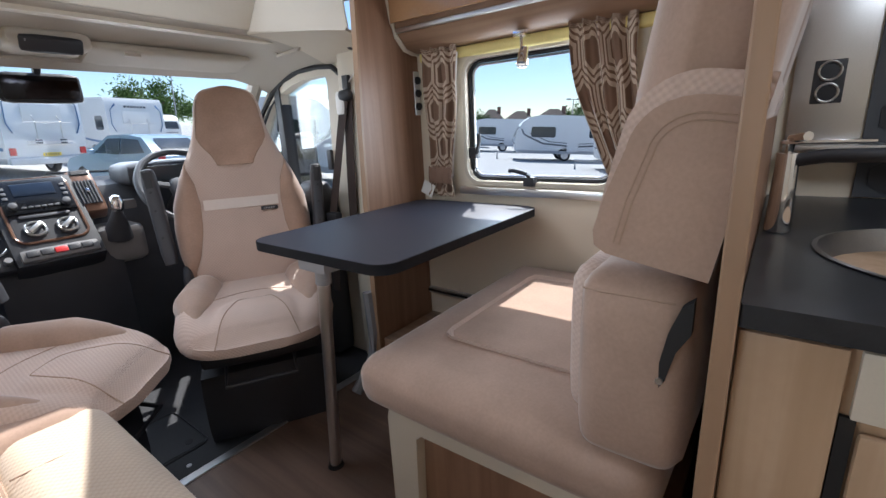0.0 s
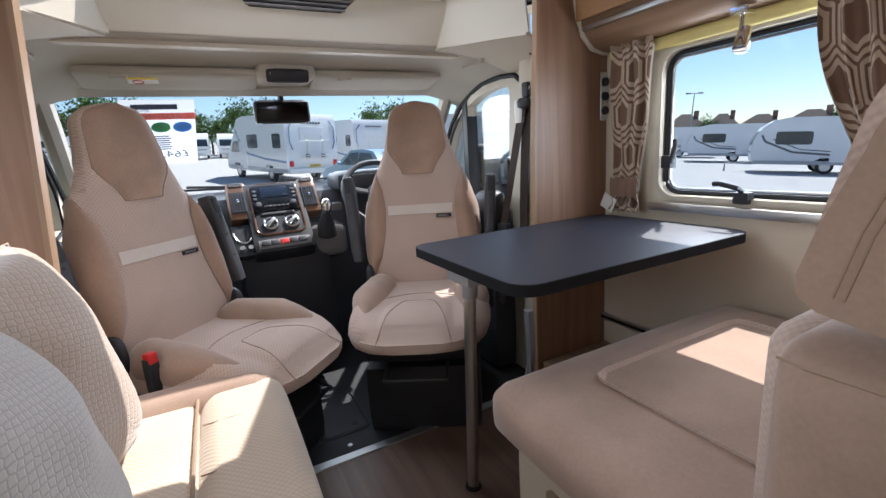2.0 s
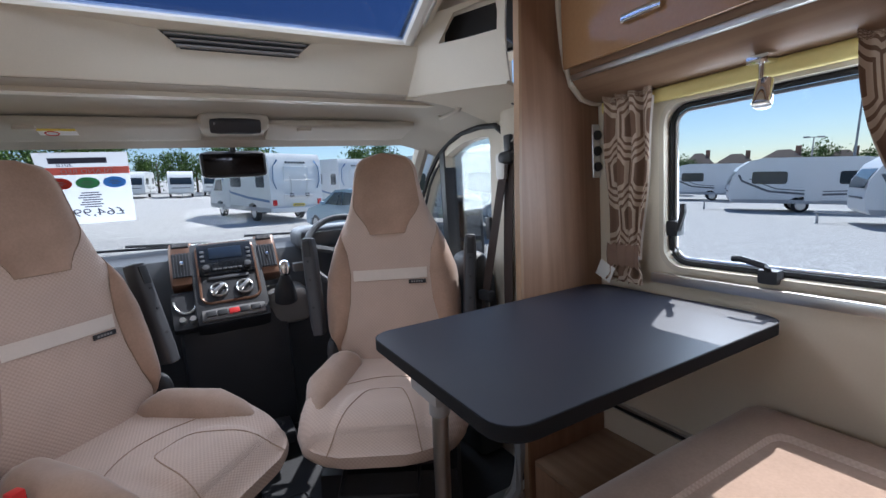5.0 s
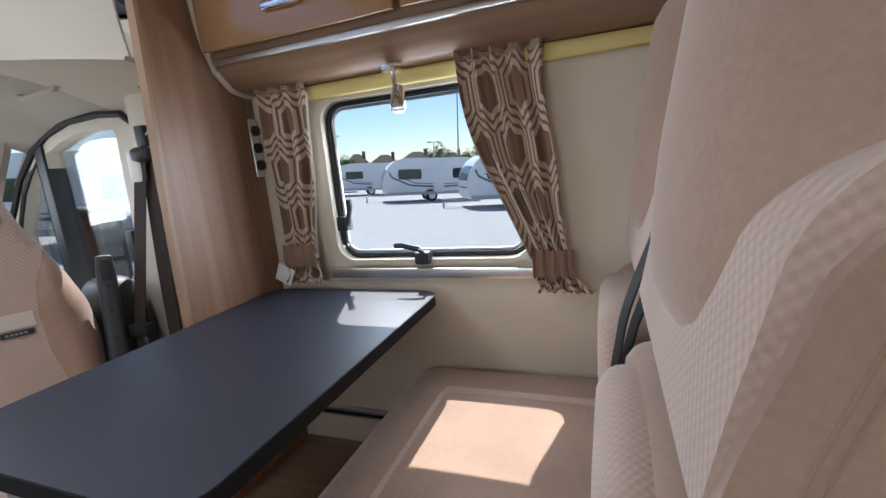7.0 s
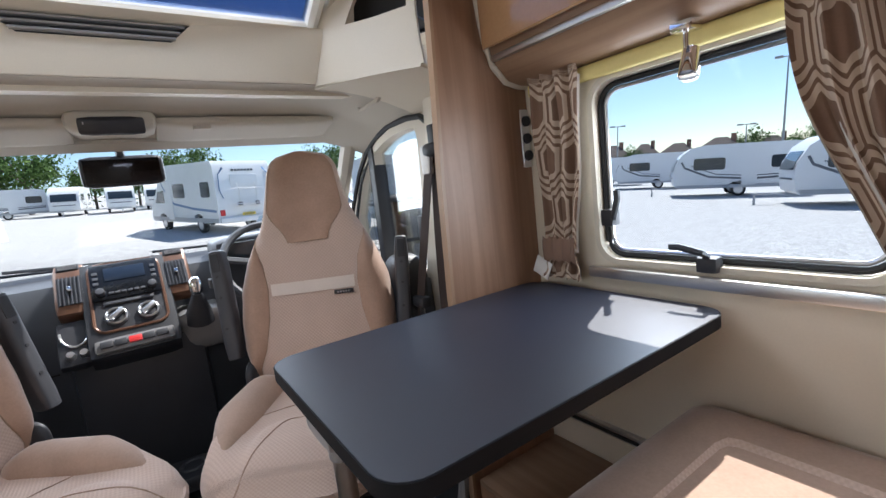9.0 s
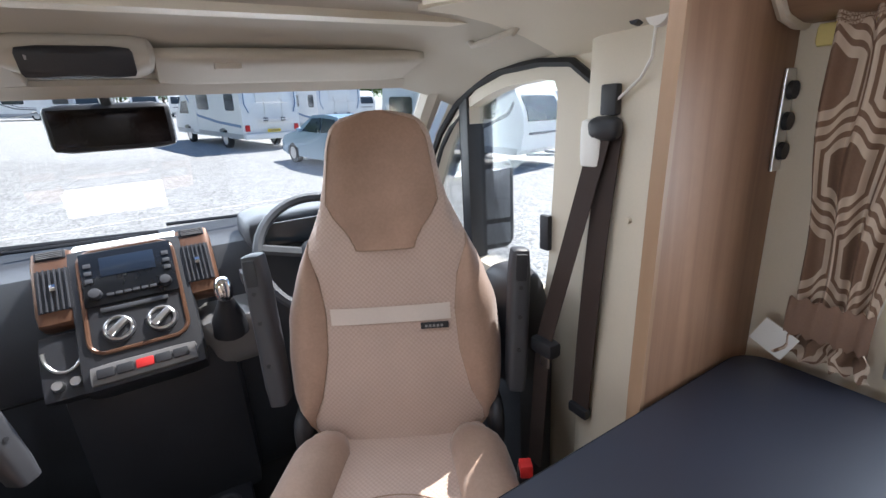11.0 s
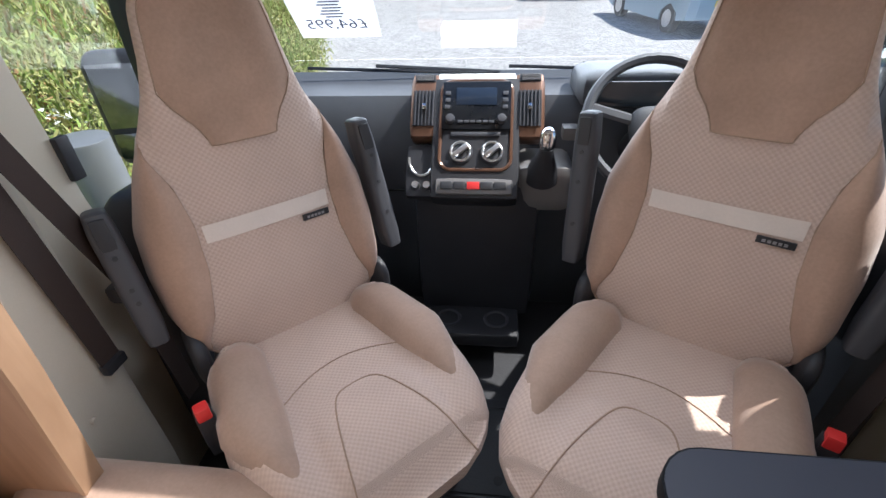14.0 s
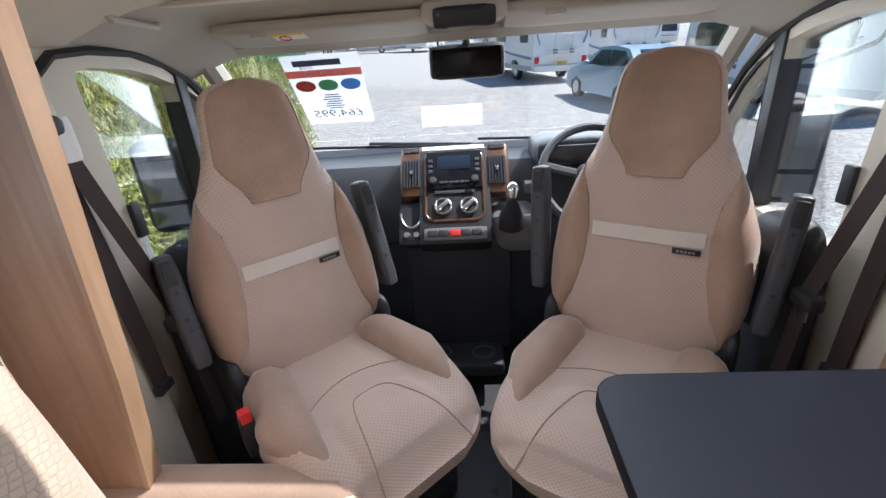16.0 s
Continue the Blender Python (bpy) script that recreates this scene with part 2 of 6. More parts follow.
def sheet(outer, holes, to3d, thick, bevel=0.0, bm=None):
    """A flat plate with holes: outlines in 2D, to3d(u, v, depth)."""
    one = bmesh.new()
    edges, loops = [], []
    for loop in [outer, *holes]:
        vs = [one.verts.new((u, v, 0)) for u, v in loop]
        loops.append(vs)
        edges += [one.edges.new((vs[i], vs[(i + 1) % len(vs)])) for i in range(len(vs))]
    bmesh.ops.triangle_fill(one, use_beauty=True, use_dissolve=False, edges=edges, normal=(0, 0, 1))
    ext = bmesh.ops.extrude_face_region(one, geom=one.faces[:])
    for v in ext["geom"]:
        if isinstance(v, bmesh.types.BMVert):
            v.co.z += thick
    if bevel:
        rim = [e for e in one.edges if len(e.link_faces) == 2 and e.calc_face_angle(0) > 1.2]
        bmesh.ops.bevel(one, geom=rim, offset=bevel, segments=2, profile=0.6, affect="EDGES", clamp_overlap=True)
    for v in one.verts:
        v.co = to3d(*v.co)
    return merge(one, bm)


def rounded(u0, u1, v0, v1, r, n=6):
    out = []
    for cx, cy, a0 in ((u1 - r, v1 - r, 0), (u0 + r, v1 - r, 90), (u0 + r, v0 + r, 180), (u1 - r, v0 + r, 270)):
        for k in range(n + 1):
            a = radians(a0 + 90 * k / n)
            out.append((cx + r * math.cos(a), cy + r * math.sin(a)))
    return out


def lerp(table, x):
    """Linear reading of a table of (x, y)."""
    return float(np.interp(x, [a for a, _ in table], [b for _, b in table]))


def pad(x0, x1, y0, y1, z0, z1, p=4.0, nu=20, nv=14, dent=None, bm=None, m=None):
    """A stuffed cushion: a superellipsoid, with UVs in metres."""
    one = bmesh.new()
    uv = one.loops.layers.uv.new("UVMap")
    c = Vector(((x0 + x1) / 2, (y0 + y1) / 2, (z0 + z1) / 2))
    h = Vector(((x1 - x0) / 2, (y1 - y0) / 2, (z1 - z0) / 2))

    def sgn(v, e):
        return math.copysign(abs(v) ** e, v)

    rows = []
    e = 2.0 / p
    for j in range(nv + 1):
        ph = -math.pi / 2 + math.pi * j / nv
        row = []
        for i in range(nu):
            th = 2 * math.pi * i / nu
            co = Vector((c.x + h.x * sgn(math.cos(ph), e) * sgn(math.cos(th), e), c.y + h.y * sgn(math.cos(ph), e) * sgn(math.sin(th), e), c.z + h.z * sgn(math.sin(ph), e)))
            if dent:
                co = Vector(dent(co))
            row.append(one.verts.new(co))
        rows.append(row)
    for j in range(nv):
        for i in range(nu):
            f = one.faces.new((rows[j][i], rows[j][(i + 1) % nu], rows[j + 1][(i + 1) % nu], rows[j + 1][i]))
            for lp in f.loops:
                lp[uv].uv = (lp.vert.co.x + lp.vert.co.z * 0.0, lp.vert.co.y + lp.vert.co.z)
    bmesh.ops.remove_doubles(one, verts=one.verts, dist=0.0004)
    if m is not None:
        one.transform(m)
    return merge(one, bm)


def slab(x0, x1, y0, y1, z0, z1, r, seg=4, cuts=8, puff=0.0, m=None):
    """An upholstered block: rounded box with a fine top that can bulge, UVs in metres."""
    one = box(x0, x1, y0, y1, z0, z1)
    bmesh.ops.subdivide_edges(one, edges=one.edges[:], cuts=cuts, use_grid_fill=True)
    c = Vector(((x0 + x1) / 2, (y0 + y1) / 2, (z0 + z1) / 2))
    h = Vector(((x1 - x0) / 2, (y1 - y0) / 2, (z1 - z0) / 2))
    for v in one.verts:
        d = v.co - c
        core = Vector([max(-h[k] + r, min(h[k] - r, d[k])) for k in range(3)])
        off = d - core
        if off.length > 1e-6:
            off = off.normalized() * r
        q = core + off
        if puff:
            for k in range(3):
                a, b = (k + 1) % 3, (k + 2) % 3
                q[k] += math.copysign(1, q[k]) * puff * max(0, 1 - (q[a] / h[a]) ** 2) * max(0, 1 - (q[b] / h[b]) ** 2) * (abs(q[k]) / h[k]) ** 3
        v.co = c + q
    uv = one.loops.layers.uv.new("UVMap")
    for f in one.faces:
        f.normal_update()
        k = max(range(3), key=lambda i: abs(f.normal[i]))
        a, b = [(1, 2), (0, 2), (0, 1)][k]
        for lp in f.loops:
            lp[uv].uv = (lp.vert.co[a], lp.vert.co[b])
    if m is not None:
        one.transform(m)
    return one


def setting(name, bm, material, label="", smooth=False):
    ob = part(name, bm, material, None, label, smooth)
    ob["kind"] = "structure"
    return ob


# ---- structure of the motorhome ----
XL, XR, CX = -0.96, 1.09, 0.065
YB, YF, TOP = -0.9, 1.56, 1.95
setting("floor", box(XL - 0.05, XR + 0.05, YB - 0.04, 1.715, -0.05, 0.0), M_FLOOR, "dark brown wood-effect vinyl floor")
setting("floor_cab", box(XL - 0.05, XR + 0.05, 1.72, 3.0, -0.06, -0.012), M_CABFLOOR, "dark grey moulded cab floor")
WIN_R = rounded(0.755, 1.325, 0.835, 1.285, 0.055)
WIN_L = rounded(0.62, 1.385, 0.865, 1.40, 0.055)
setting("wall_right", sheet([(YB, 0), (1.60, 0), (1.60, TOP), (YB, TOP)], [WIN_R], lambda u, v, d: (XR + d, u, v), 0.035), M_WALL, "cream wallboard side wall")
setting("wall_left", sheet([(YB, 0), (1.60, 0), (1.60, TOP), (YB, TOP)], [WIN_L], lambda u, v, d: (XL - d, u, v), 0.035), M_WALL, "cream wallboard side wall")
setting("wall_back", box(XL, XR, YB - 0.04, YB, 0, TOP), M_WALL, "cream wallboard rear wall")
SKY_X0, SKY_X1 = -0.44, 0.585
setting("ceiling", sheet([(XL, YB), (XR, YB), (XR, 1.24), (XL, 1.24)], [rounded(-0.15, 0.28, -0.42, 0.02, 0.04)], lambda u, v, d: (u, v, TOP + d), 0.04), M_WALL, "cream ceiling board")
LEAN_R = [(1.95, 0.79), (1.56, 0.770), (1.35, 0.761), (1.10, 0.748), (0.775, 0.738), (0.0, 0.734)]
setting("wall_bulkhead_right", sheet([(XR - 0.002, 0), (XR - 0.002, TOP)] + [(x + 0.01, z) for z, x in LEAN_R], [], lambda u, v, d: (u, YF + d, v), 0.018), M_WOOD, "walnut laminate bulkhead panel beside the table")
LEAN = [(1.95, -0.53), (1.42, -0.54), (1.05, -0.57), (0.75, -0.595), (0.45, -0.635), (0.0, -0.66)]
setting("wall_bulkhead_left", sheet([(XL + 0.002, 0), (XL + 0.002, TOP)] + [(x - 0.01, z) for z, x in LEAN], [], lambda u, v, d: (u, YF + d, v), 0.035), M_WOOD, "walnut laminate bulkhead panel beside the sofa")
setting("trim", sheet([(x, z) for z, x in LEAN_R] + [(x + 0.0105, z) for z, x in LEAN_R[::-1]], [], lambda u, v, d: (u, YF - 0.003 + d, v), 0.024), M_WOODL, "light oak edging strip")
setting("trim", sheet([(x, z) for z, x in LEAN] + [(x - 0.0105, z) for z, x in LEAN[::-1]], [], lambda u, v, d: (u, YF - 0.003 + d, v), 0.042), M_WOODL, "light oak edging strip")
setting("trim", box(XL, XR, 1.700, 1.735, -0.01, 0.006, 0.003), M_ALU, "aluminium threshold strip across the floor")
screw = thing("floor_screw", "bright steel screw head in the cab floor", "screw")
part("head", cyl((0.046, 1.80, -0.013), (0.046, 1.80, -0.009), 0.009, 0.008, 14), M_ALU, screw)
hatch_lid = thing("floor_hatch", "dark grey access hatch let into the cab floor", "hatch")
part("lid", box(-0.16, 0.14, 1.88, 2.16, -0.013, -0.007, 0.003), M_CABFLOOR, hatch_lid)
part("rim", tube([(u, v, -0.009) for u, v in rounded(-0.17, 0.15, 1.87, 2.17, 0.03)], 0.004, 6, close=True), M_BLACK, hatch_lid)
part("finger_hole", cyl((0.10, 1.92, -0.009), (0.10, 1.92, -0.0055), 0.014, 0.014, 14), M_RUBBER, hatch_lid)
# overcab: front panel with its vent, lining and sloping rooflight
bm = sheet([(SKY_X0, 1.42), (SKY_X1, 1.42), (SKY_X1 + 0.03, 1.56), (SKY_X0 - 0.03, 1.56)],
           [[(-0.115, 1.562 - 0.012), (-0.065, 1.508), (0.225, 1.508), (0.275, 1.562 - 0.012)]],
           lambda u, v, d: (u, 1.955 - (v - 1.42) * 0.35 + d + 0.06 * ((u - CX) / 0.5) ** 2 * -0.5, v), 0.02, 0.004)
overcab = thing("overcab_panel", "cream moulded overcab panel with a dark vent slot", "panel", kind="structure")
part("panel", bm, M_CREAM, overcab)
part("vent_recess", box(-0.13, 0.29, 1.925, 1.97, 1.50, 1.56), M_BLACK, overcab, "dark recess")
for k in range(3):
    part("vent_slat", box(-0.10 + 0.012 * (2 - k), 0.26 - 0.012 * (2 - k), 1.905, 1.928, 1.512 + 0.014 * k, 1.517 + 0.014 * k, 0.002), M_GREYSEAT, overcab)


def grid(nu, nv, f, bm=None, uvs=True):
    one = bmesh.new()
    uv = one.loops.layers.uv.new("UVMap")
    vs = [[one.verts.new(f(i / nu, j / nv)) for i in range(nu + 1)] for j in range(nv + 1)]
    for j in range(nv):
        for i in range(nu):
            fc = one.faces.new((vs[j][i], vs[j][i + 1], vs[j + 1][i + 1], vs[j + 1][i]))
            for lp, (a, b) in zip(fc.loops, ((i, j), (i + 1, j), (i + 1, j + 1), (i, j + 1))):
                lp[uv].uv = (a / nu, b / nv)
    return merge(one, bm)


def solid(bm, depth):
    bmesh.ops.recalc_face_normals(bm, faces=bm.faces)
    bmesh.ops.solidify(bm, geom=bm.faces[:], thickness=depth)
    return bm


LINING = [(1.93, 1.418), (2.05, 1.408), (2.18, 1.392), (2.28, 1.355), (2.38, 1.322)]


def lining(u, v):
    x, y = -0.86 + 1.85 * u, 1.93 + 0.45 * v
    k = max(0.0, (abs(x - CX) - 0.52) / 0.40)
    return (x, y, lerp(LINING, y) - 0.10 * k * k)


setting("ceiling_cab", solid(grid(30, 14, lining), -0.015), M_HEAD, "grey-cream moulded cab headlining", True)
setting("ceiling_front", box(XL, XR, 1.99, 2.03, 1.40, 1.60), M_CREAM, "cream front wall above the cab")
def side_in(u, v):
    a = 0.52 + 0.17 * (1 - v)
    return a + (1.0 - a) * u


for nm, xa, xb, sx in (("ceiling_pocket_right", SKY_X1, XR, 1), ("ceiling_pocket_left", XL, SKY_X0, -1)):
    setting(nm, solid(grid(2, 2, lambda u, v: (xa + (xb - xa) * u, 1.24 + 0.79 * v, 2.005 - 0.427 * v)), 0.012), M_CREAM, "cream sloping roof lining")
    xe = SKY_X1 if sx > 0 else SKY_X0
    setting("wall_skylight", sheet([(1.25, 1.995), (1.25, 1.92), (1.93, 1.555), (2.0, 1.555), (2.0, 1.585)], [], lambda u, v, d: (xe + sx * (0.035 + d), u, v), 0.015), M_CREAM, "cream cheek beside the rooflight")
    xo = XR if sx > 0 else XL
    pk = thing("overcab_pocket", "cream moulded side pocket above the cab door", "storage pocket", kind="structure")
    def pocket_face(u, v, d, sx=sx, xe=xe):
        return (xe + (CX + sx * 0.70 - xe) * u + sx * d * 0.85, 1.925 - 0.325 * u - 0.04 * v * (1 - u) + 0.015 * math.sin(math.pi * v) + d * 0.5, 1.412 + (0.225 + 0.03 * u) * v - 0.012 * u)
    rim = [(k / 6, 0.0) for k in range(6)] + [(1.0, k / 6) for k in range(6)] + [(1 - k / 6, 1.0) for k in range(6)] + [(0.0, 1 - k / 6) for k in range(6)]
    mouth = [(0.36, 0.62), (0.60, 0.60), (0.93, 0.60), (0.93, 0.80), (0.90, 0.95), (0.68, 0.95), (0.50, 0.93)]
    part("front_panel", sheet(rim, [mouth], pocket_face, 0.012, 0.003), M_CREAM, pk)
    # Black sheet behind the mouth paints the shade inside the pocket.
    part("pocket_shade", sheet([(0.25, 0.45), (1.0, 0.45), (1.0, 1.05), (0.25, 1.05)], [], lambda u, v, d: pocket_face(u, v, 0.10 + d), 0.01), M_BLACK, pk, "pocket back, black for the shade inside")
    part("pocket_floor", solid(grid(2, 1, lambda u, v: pocket_face(0.25 + 0.75 * u, 0.50, 0.014 + 0.085 * v)), 0.006), M_ARM, pk)
    setting("ceiling_side", solid(grid(6, 6, lambda u, v: (CX + sx * side_in(u, v), 1.60 + 0.34 * v, 1.417 - 0.10 * (max(0.0, side_in(u, v) - 0.52) / 0.40) ** 2)), 0.01), M_CREAM, "cream lining above the pillar", True)
rl = thing("rooflight", "blue-tinted sloping panoramic rooflight with a white frame", "rooflight")
a, b = Vector((0, 1.905, 1.575)), Vector((0, 1.56, 1.76))
setting("ceiling_slope", solid(grid(2, 2, lambda u, v: (XL + (XR - XL) * u, 1.56 - 0.34 * v, 1.765 + 0.19 * v)), -0.02), M_CREAM, "cream sloping ceiling behind the rooflight")
part("glass", solid(grid(2, 2, lambda u, v: (SKY_X0 + (SKY_X1 - SKY_X0) * u, *(a + (b - a) * v)[1:])), 0.004), M_TINT, rl, "blue-tinted acrylic glass").visible_shadow = False
for p, q in (((SKY_X0, *a[1:]), (SKY_X1, *a[1:])), ((SKY_X0, *b[1:]), (SKY_X1, *b[1:])), ((SKY_X0, *a[1:]), (SKY_X0, *b[1:])), ((SKY_X1, *a[1:]), (SKY_X1, *b[1:]))):
    part("frame_bar", tube([p, q], 0.022, 8), M_WHITE, rl)
# Unseen hatch, added to go with the rear fill lamp.
hatch = thing("added_hatch", "unseen clear acrylic hatch added over the rear fill lamp", "rooflight")
part("pane", box(-0.15, 0.28, -0.42, 0.02, TOP + 0.05, TOP + 0.055), M_GLASS, hatch).visible_shadow = False

# ---- cab sides ----
DOOR_WIN = [(2.0, 0.755), (2.10, 0.76), (2.298, 0.775), (2.300, 1.05), (2.296, 1.240), (2.20, 1.270), (2.12, 1.286), (2.0, 1.292), (1.955, 1.285), (1.945, 1.26), (1.955, 1.05), (1.968, 0.84), (1.978, 0.775)]
QUARTER = [(2.338, 0.79), (2.55, 0.83), (2.55, 0.98), (2.46, 1.12), (2.40, 1.180), (2.338, 1.218)]
ARCH = [(1.845, 1.28), (1.90, 1.318), (2.0, 1.328), (2.14, 1.324), (2.26, 1.296), (2.36, 1.245), (2.46, 1.165), (2.57, 1.03), (2.66, 0.90)]
M_WING = mat("door_mirror_glass", (0.16, 0.17, 0.185), 0.05, 1.0, 0.02, 6, 60, 0.0)
for side, nm in ((1, "right"), (-1, "left")):
    def X(x, side=side):
        return x if side > 0 else 2 * CX - x
    setting("wall_cab_" + nm, sheet([(1.582, -0.06), (3.0, -0.06), (3.0, 0.86), (2.66, 0.90), (2.5, 1.16), (2.36, 1.30), (2.1, 1.42), (1.582, 1.42)], [DOOR_WIN, QUARTER], lambda u, v, d: (X(0.93 + d), u, v), 0.05), M_PILLAR, "pale cream cab door and pillar trim")
    dr = thing("door_" + nm, "cab door with black window surround and dark lower trim", "door", kind="structure")
    part("window_seal", tube([(X(0.926), y, z) for y, z in ARCH], 0.011, 6), M_RUBBER, dr)
    part("quarter_post", box(min(X(0.921), X(0.984)), max(X(0.921), X(0.984)), 2.297, 2.341, 0.72, 1.272, 0.006), M_BLACK, dr, "black post between door glass and quarter light")
    part("window_glass", sheet(DOOR_WIN, [], lambda u, v, d: (X(0.965 + d), u, v), 0.004), M_GLASS, dr).visible_shadow = False
    part("quarter_glass", sheet(QUARTER, [], lambda u, v, d: (X(0.965 + d), u, v), 0.004), M_GLASS, dr).visible_shadow = False
    part("quarter_seal", tube([(X(0.928), y, z) for y, z in QUARTER], 0.008, 6, close=True), M_RUBBER, dr)
    part("door_card", slab(min(X(0.80), X(0.928)), max(X(0.80), X(0.928)), 1.93, 2.75, 0.0, 0.76, 0.03, 3, 4), M_DASH, dr, "charcoal door card")
    part("lock_plate", box(min(X(0.915), X(0.93)), max(X(0.915), X(0.93)), 1.955, 1.985, 0.885, 0.975, 0.004), M_BLACK, dr, "black door lock plate")
    part("door_armrest", pad(min(X(0.79), X(0.925)), max(X(0.79), X(0.925)), 1.93, 2.12, 0.50, 0.845, 3.2), M_BLACK, dr, "black padded door armrest")
    pillar = thing("door_pillar", "pale cream B pillar cover with plastic studs", "pillar", kind="structure")
    part("cover", slab(min(X(0.872), X(0.94)), max(X(0.872), X(0.94)), 1.583, 1.825, 0.0, 1.36, 0.03, 3, 6), M_PILLAR, pillar)
    for z in (0.47, 1.02):
        part("stud", cyl((X(0.874), 1.70, z), (X(0.866), 1.70, z), 0.008, 0.006, 10), M_PILLAR, pillar)
    part("grab_handle", tube([(X(0.79), 1.90, 1.400), (X(0.785), 1.925, 1.375), (X(0.785), 2.06, 1.368), (X(0.79), 2.09, 1.392)], 0.008, 8), M_HEAD, pillar)
    belt = thing("seat_belt", "dark brown seat belt hanging on the door pillar", "seat belt")
    part("guide", slab(min(X(0.836), X(0.872)), max(X(0.836), X(0.872)), 1.715, 1.785, 1.165, 1.21, 0.018, 2, 3), M_BLACK, belt, "black plastic belt guide")
    part("bracket", box(min(X(0.855), X(0.872)), max(X(0.855), X(0.872)), 1.730, 1.765, 1.21, 1.265, 0.005), M_BLACK, belt)
    part("webbing", solid(grid(1, 12, lambda u, v: (X(0.862 - 0.008 * math.sin(v * 3)), 1.716 + 0.048 * u + 0.046 * v, 1.185 - 0.635 * v)), 0.002), M_TAPE, belt)
    part("webbing", solid(grid(1, 14, lambda u, v: (X(0.850 - 0.05 * v), 1.728 + 0.046 * u + 0.112 * min(1, v * 1.7) + 0.01 * v, 1.185 - 0.83 * v)), 0.002), M_TAPE, belt)
    part("webbing_end", box(min(X(0.848), X(0.868)), max(X(0.848), X(0.868)), 1.760, 1.812, 0.535, 0.56, 0.004), M_BLACK, belt)
    tongue = part("tongue", slab(min(X(0.800), X(0.838)), max(X(0.800), X(0.838)), 1.825, 1.895, 0.675, 0.715, 0.010, 2, 3), M_BLACK, belt, "black belt tongue")
    part("tongue_blade", box(min(X(0.815), X(0.819)), max(X(0.815), X(0.819)), 1.845, 1.872, 0.642, 0.678, 0.001), M_ALU, tongue, "bright steel blade")
    mir = thing("wing_mirror", "black-cased mirror on the cab door", "wing mirror")
    mx = 1.05 if X(1.0) > CX else 1.105
    mm = Matrix.Translation((X(mx + 0.09), 2.49, 0.885)) @ pose(0, 0, 0, 0, 0, 16 * side * -1)
    part("casing", slab(-0.098, 0.098, -0.035, 0.065, -0.175, 0.175, 0.05, 4, 8, m=mm), M_BLACK, mir)
    part("mirror_glass", slab(-0.068, 0.068, -0.0385, -0.030, -0.045, 0.142, 0.004, 2, 3, m=mm), M_WING, mir, "upper mirror glass")
    part("wide_angle_glass", slab(-0.068, 0.068, -0.0385, -0.030, -0.142, -0.060, 0.004, 2, 3, m=mm), M_WING, mir, "lower wide-angle mirror glass")
    part("arm", tube([(X(0.97), 2.44, 0.80), (X(mx + 0.03), 2.50, 0.80)], 0.02, 8), M_BLACK, mir)
    al = thing("alarm_sensor", "white alarm sensor with a thin white cable on the pillar", "sensor")
    part("disc", cyl((X(0.872), 1.665, 1.365), (X(0.858), 1.665, 1.365), 0.022, 0.020, 20), M_WHITE, al)
    part("eye", cyl((X(0.870), 1.705, 1.362), (X(0.856), 1.705, 1.362), 0.011, 0.009, 14), M_BLACK, al, "black sensor eye")
    part("cable", tube([(X(0.862), 1.668, 1.345), (X(0.864), 1.672, 1.30), (X(0.864), 1.69, 1.27), (X(0.862), 1.735, 1.235), (X(0.855), 1.775, 1.185)], 0.0025, 6), M_WHITE, al)
    part("box_unit", slab(min(X(0.840), X(0.866)), max(X(0.840), X(0.866)), 1.752, 1.800, 1.115, 1.205, 0.010, 2, 4), M_WHITE, al, "white plastic tag box")
    ap = thing("windscreen_pillar", "cream windscreen pillar cover", "pillar", kind="structure")
    part("cover", tube([(X(0.86), 2.345, 1.335), (X(0.885), 2.52, 1.19), (X(0.915), 2.72, 1.02), (X(0.93), 2.90, 0.86)], 0.035, 8), M_HEAD, ap)

# ---- windscreen ----
def screen(x, s, off=0.0):
    """A place on the windscreen: s from 0 at the dash to 1 at the header."""
    return Vector((x, 2.885 - 0.53 * s + off * 0.65, 0.885 + 0.45 * s + off * 0.76))


ws = thing("window_windscreen", "clear windscreen with a dark lower rim", "windscreen", kind="structure")
M_SCREEN = glass("windscreen_glass", (0.96, 0.99, 0.99), 0.0, 0.22)
part("glass", grid(4, 4, lambda u, v: screen(-0.80 + 1.73 * u, v)), M_SCREEN, ws).visible_shadow = False
part("header_rail", solid(grid(8, 2, lambda u, v: (-0.75 + 1.63 * u, 2.33 + 0.05 * v, 1.335 - 0.02 * v)), 0.012), M_HEAD, ws)
for k, (xa, xb) in enumerate(((-0.62, 0.02), (0.10, 0.72))):
    wip = thing("wiper", "black windscreen wiper parked at the foot of the glass", "wiper")
    part("blade", tube([screen(xa, 0.10, 0.012), screen(xb, 0.035, 0.012)], 0.006, 6), M_BLACK, wip)
    part("arm", tube([screen(xa + 0.25, 0.09, 0.022), screen(xb + 0.05, 0.0, 0.03)], 0.007, 6), M_BLACK, wip)
for xa, xb, nm in ((0.17, 0.735, ""), (-0.60, -0.035, "")):
    v = thing("sun_visor", "grey-cream sun visor folded against the headlining", "sun visor")
    part("body", slab(xa, xb, 2.185, 2.345, 1.318, 1.346, 0.012, 3, 8, m=Matrix.Translation((0, 2.345, 1.34)) @ pose(0, 0, 0, -13) @ Matrix.Translation((0, -2.345, -1.34))), M_HEAD, v)
    part("clip", box(xa + 0.1, xa + 0.15, 2.20, 2.215, 1.340, 1.352, 0.003), M_HEAD, v)
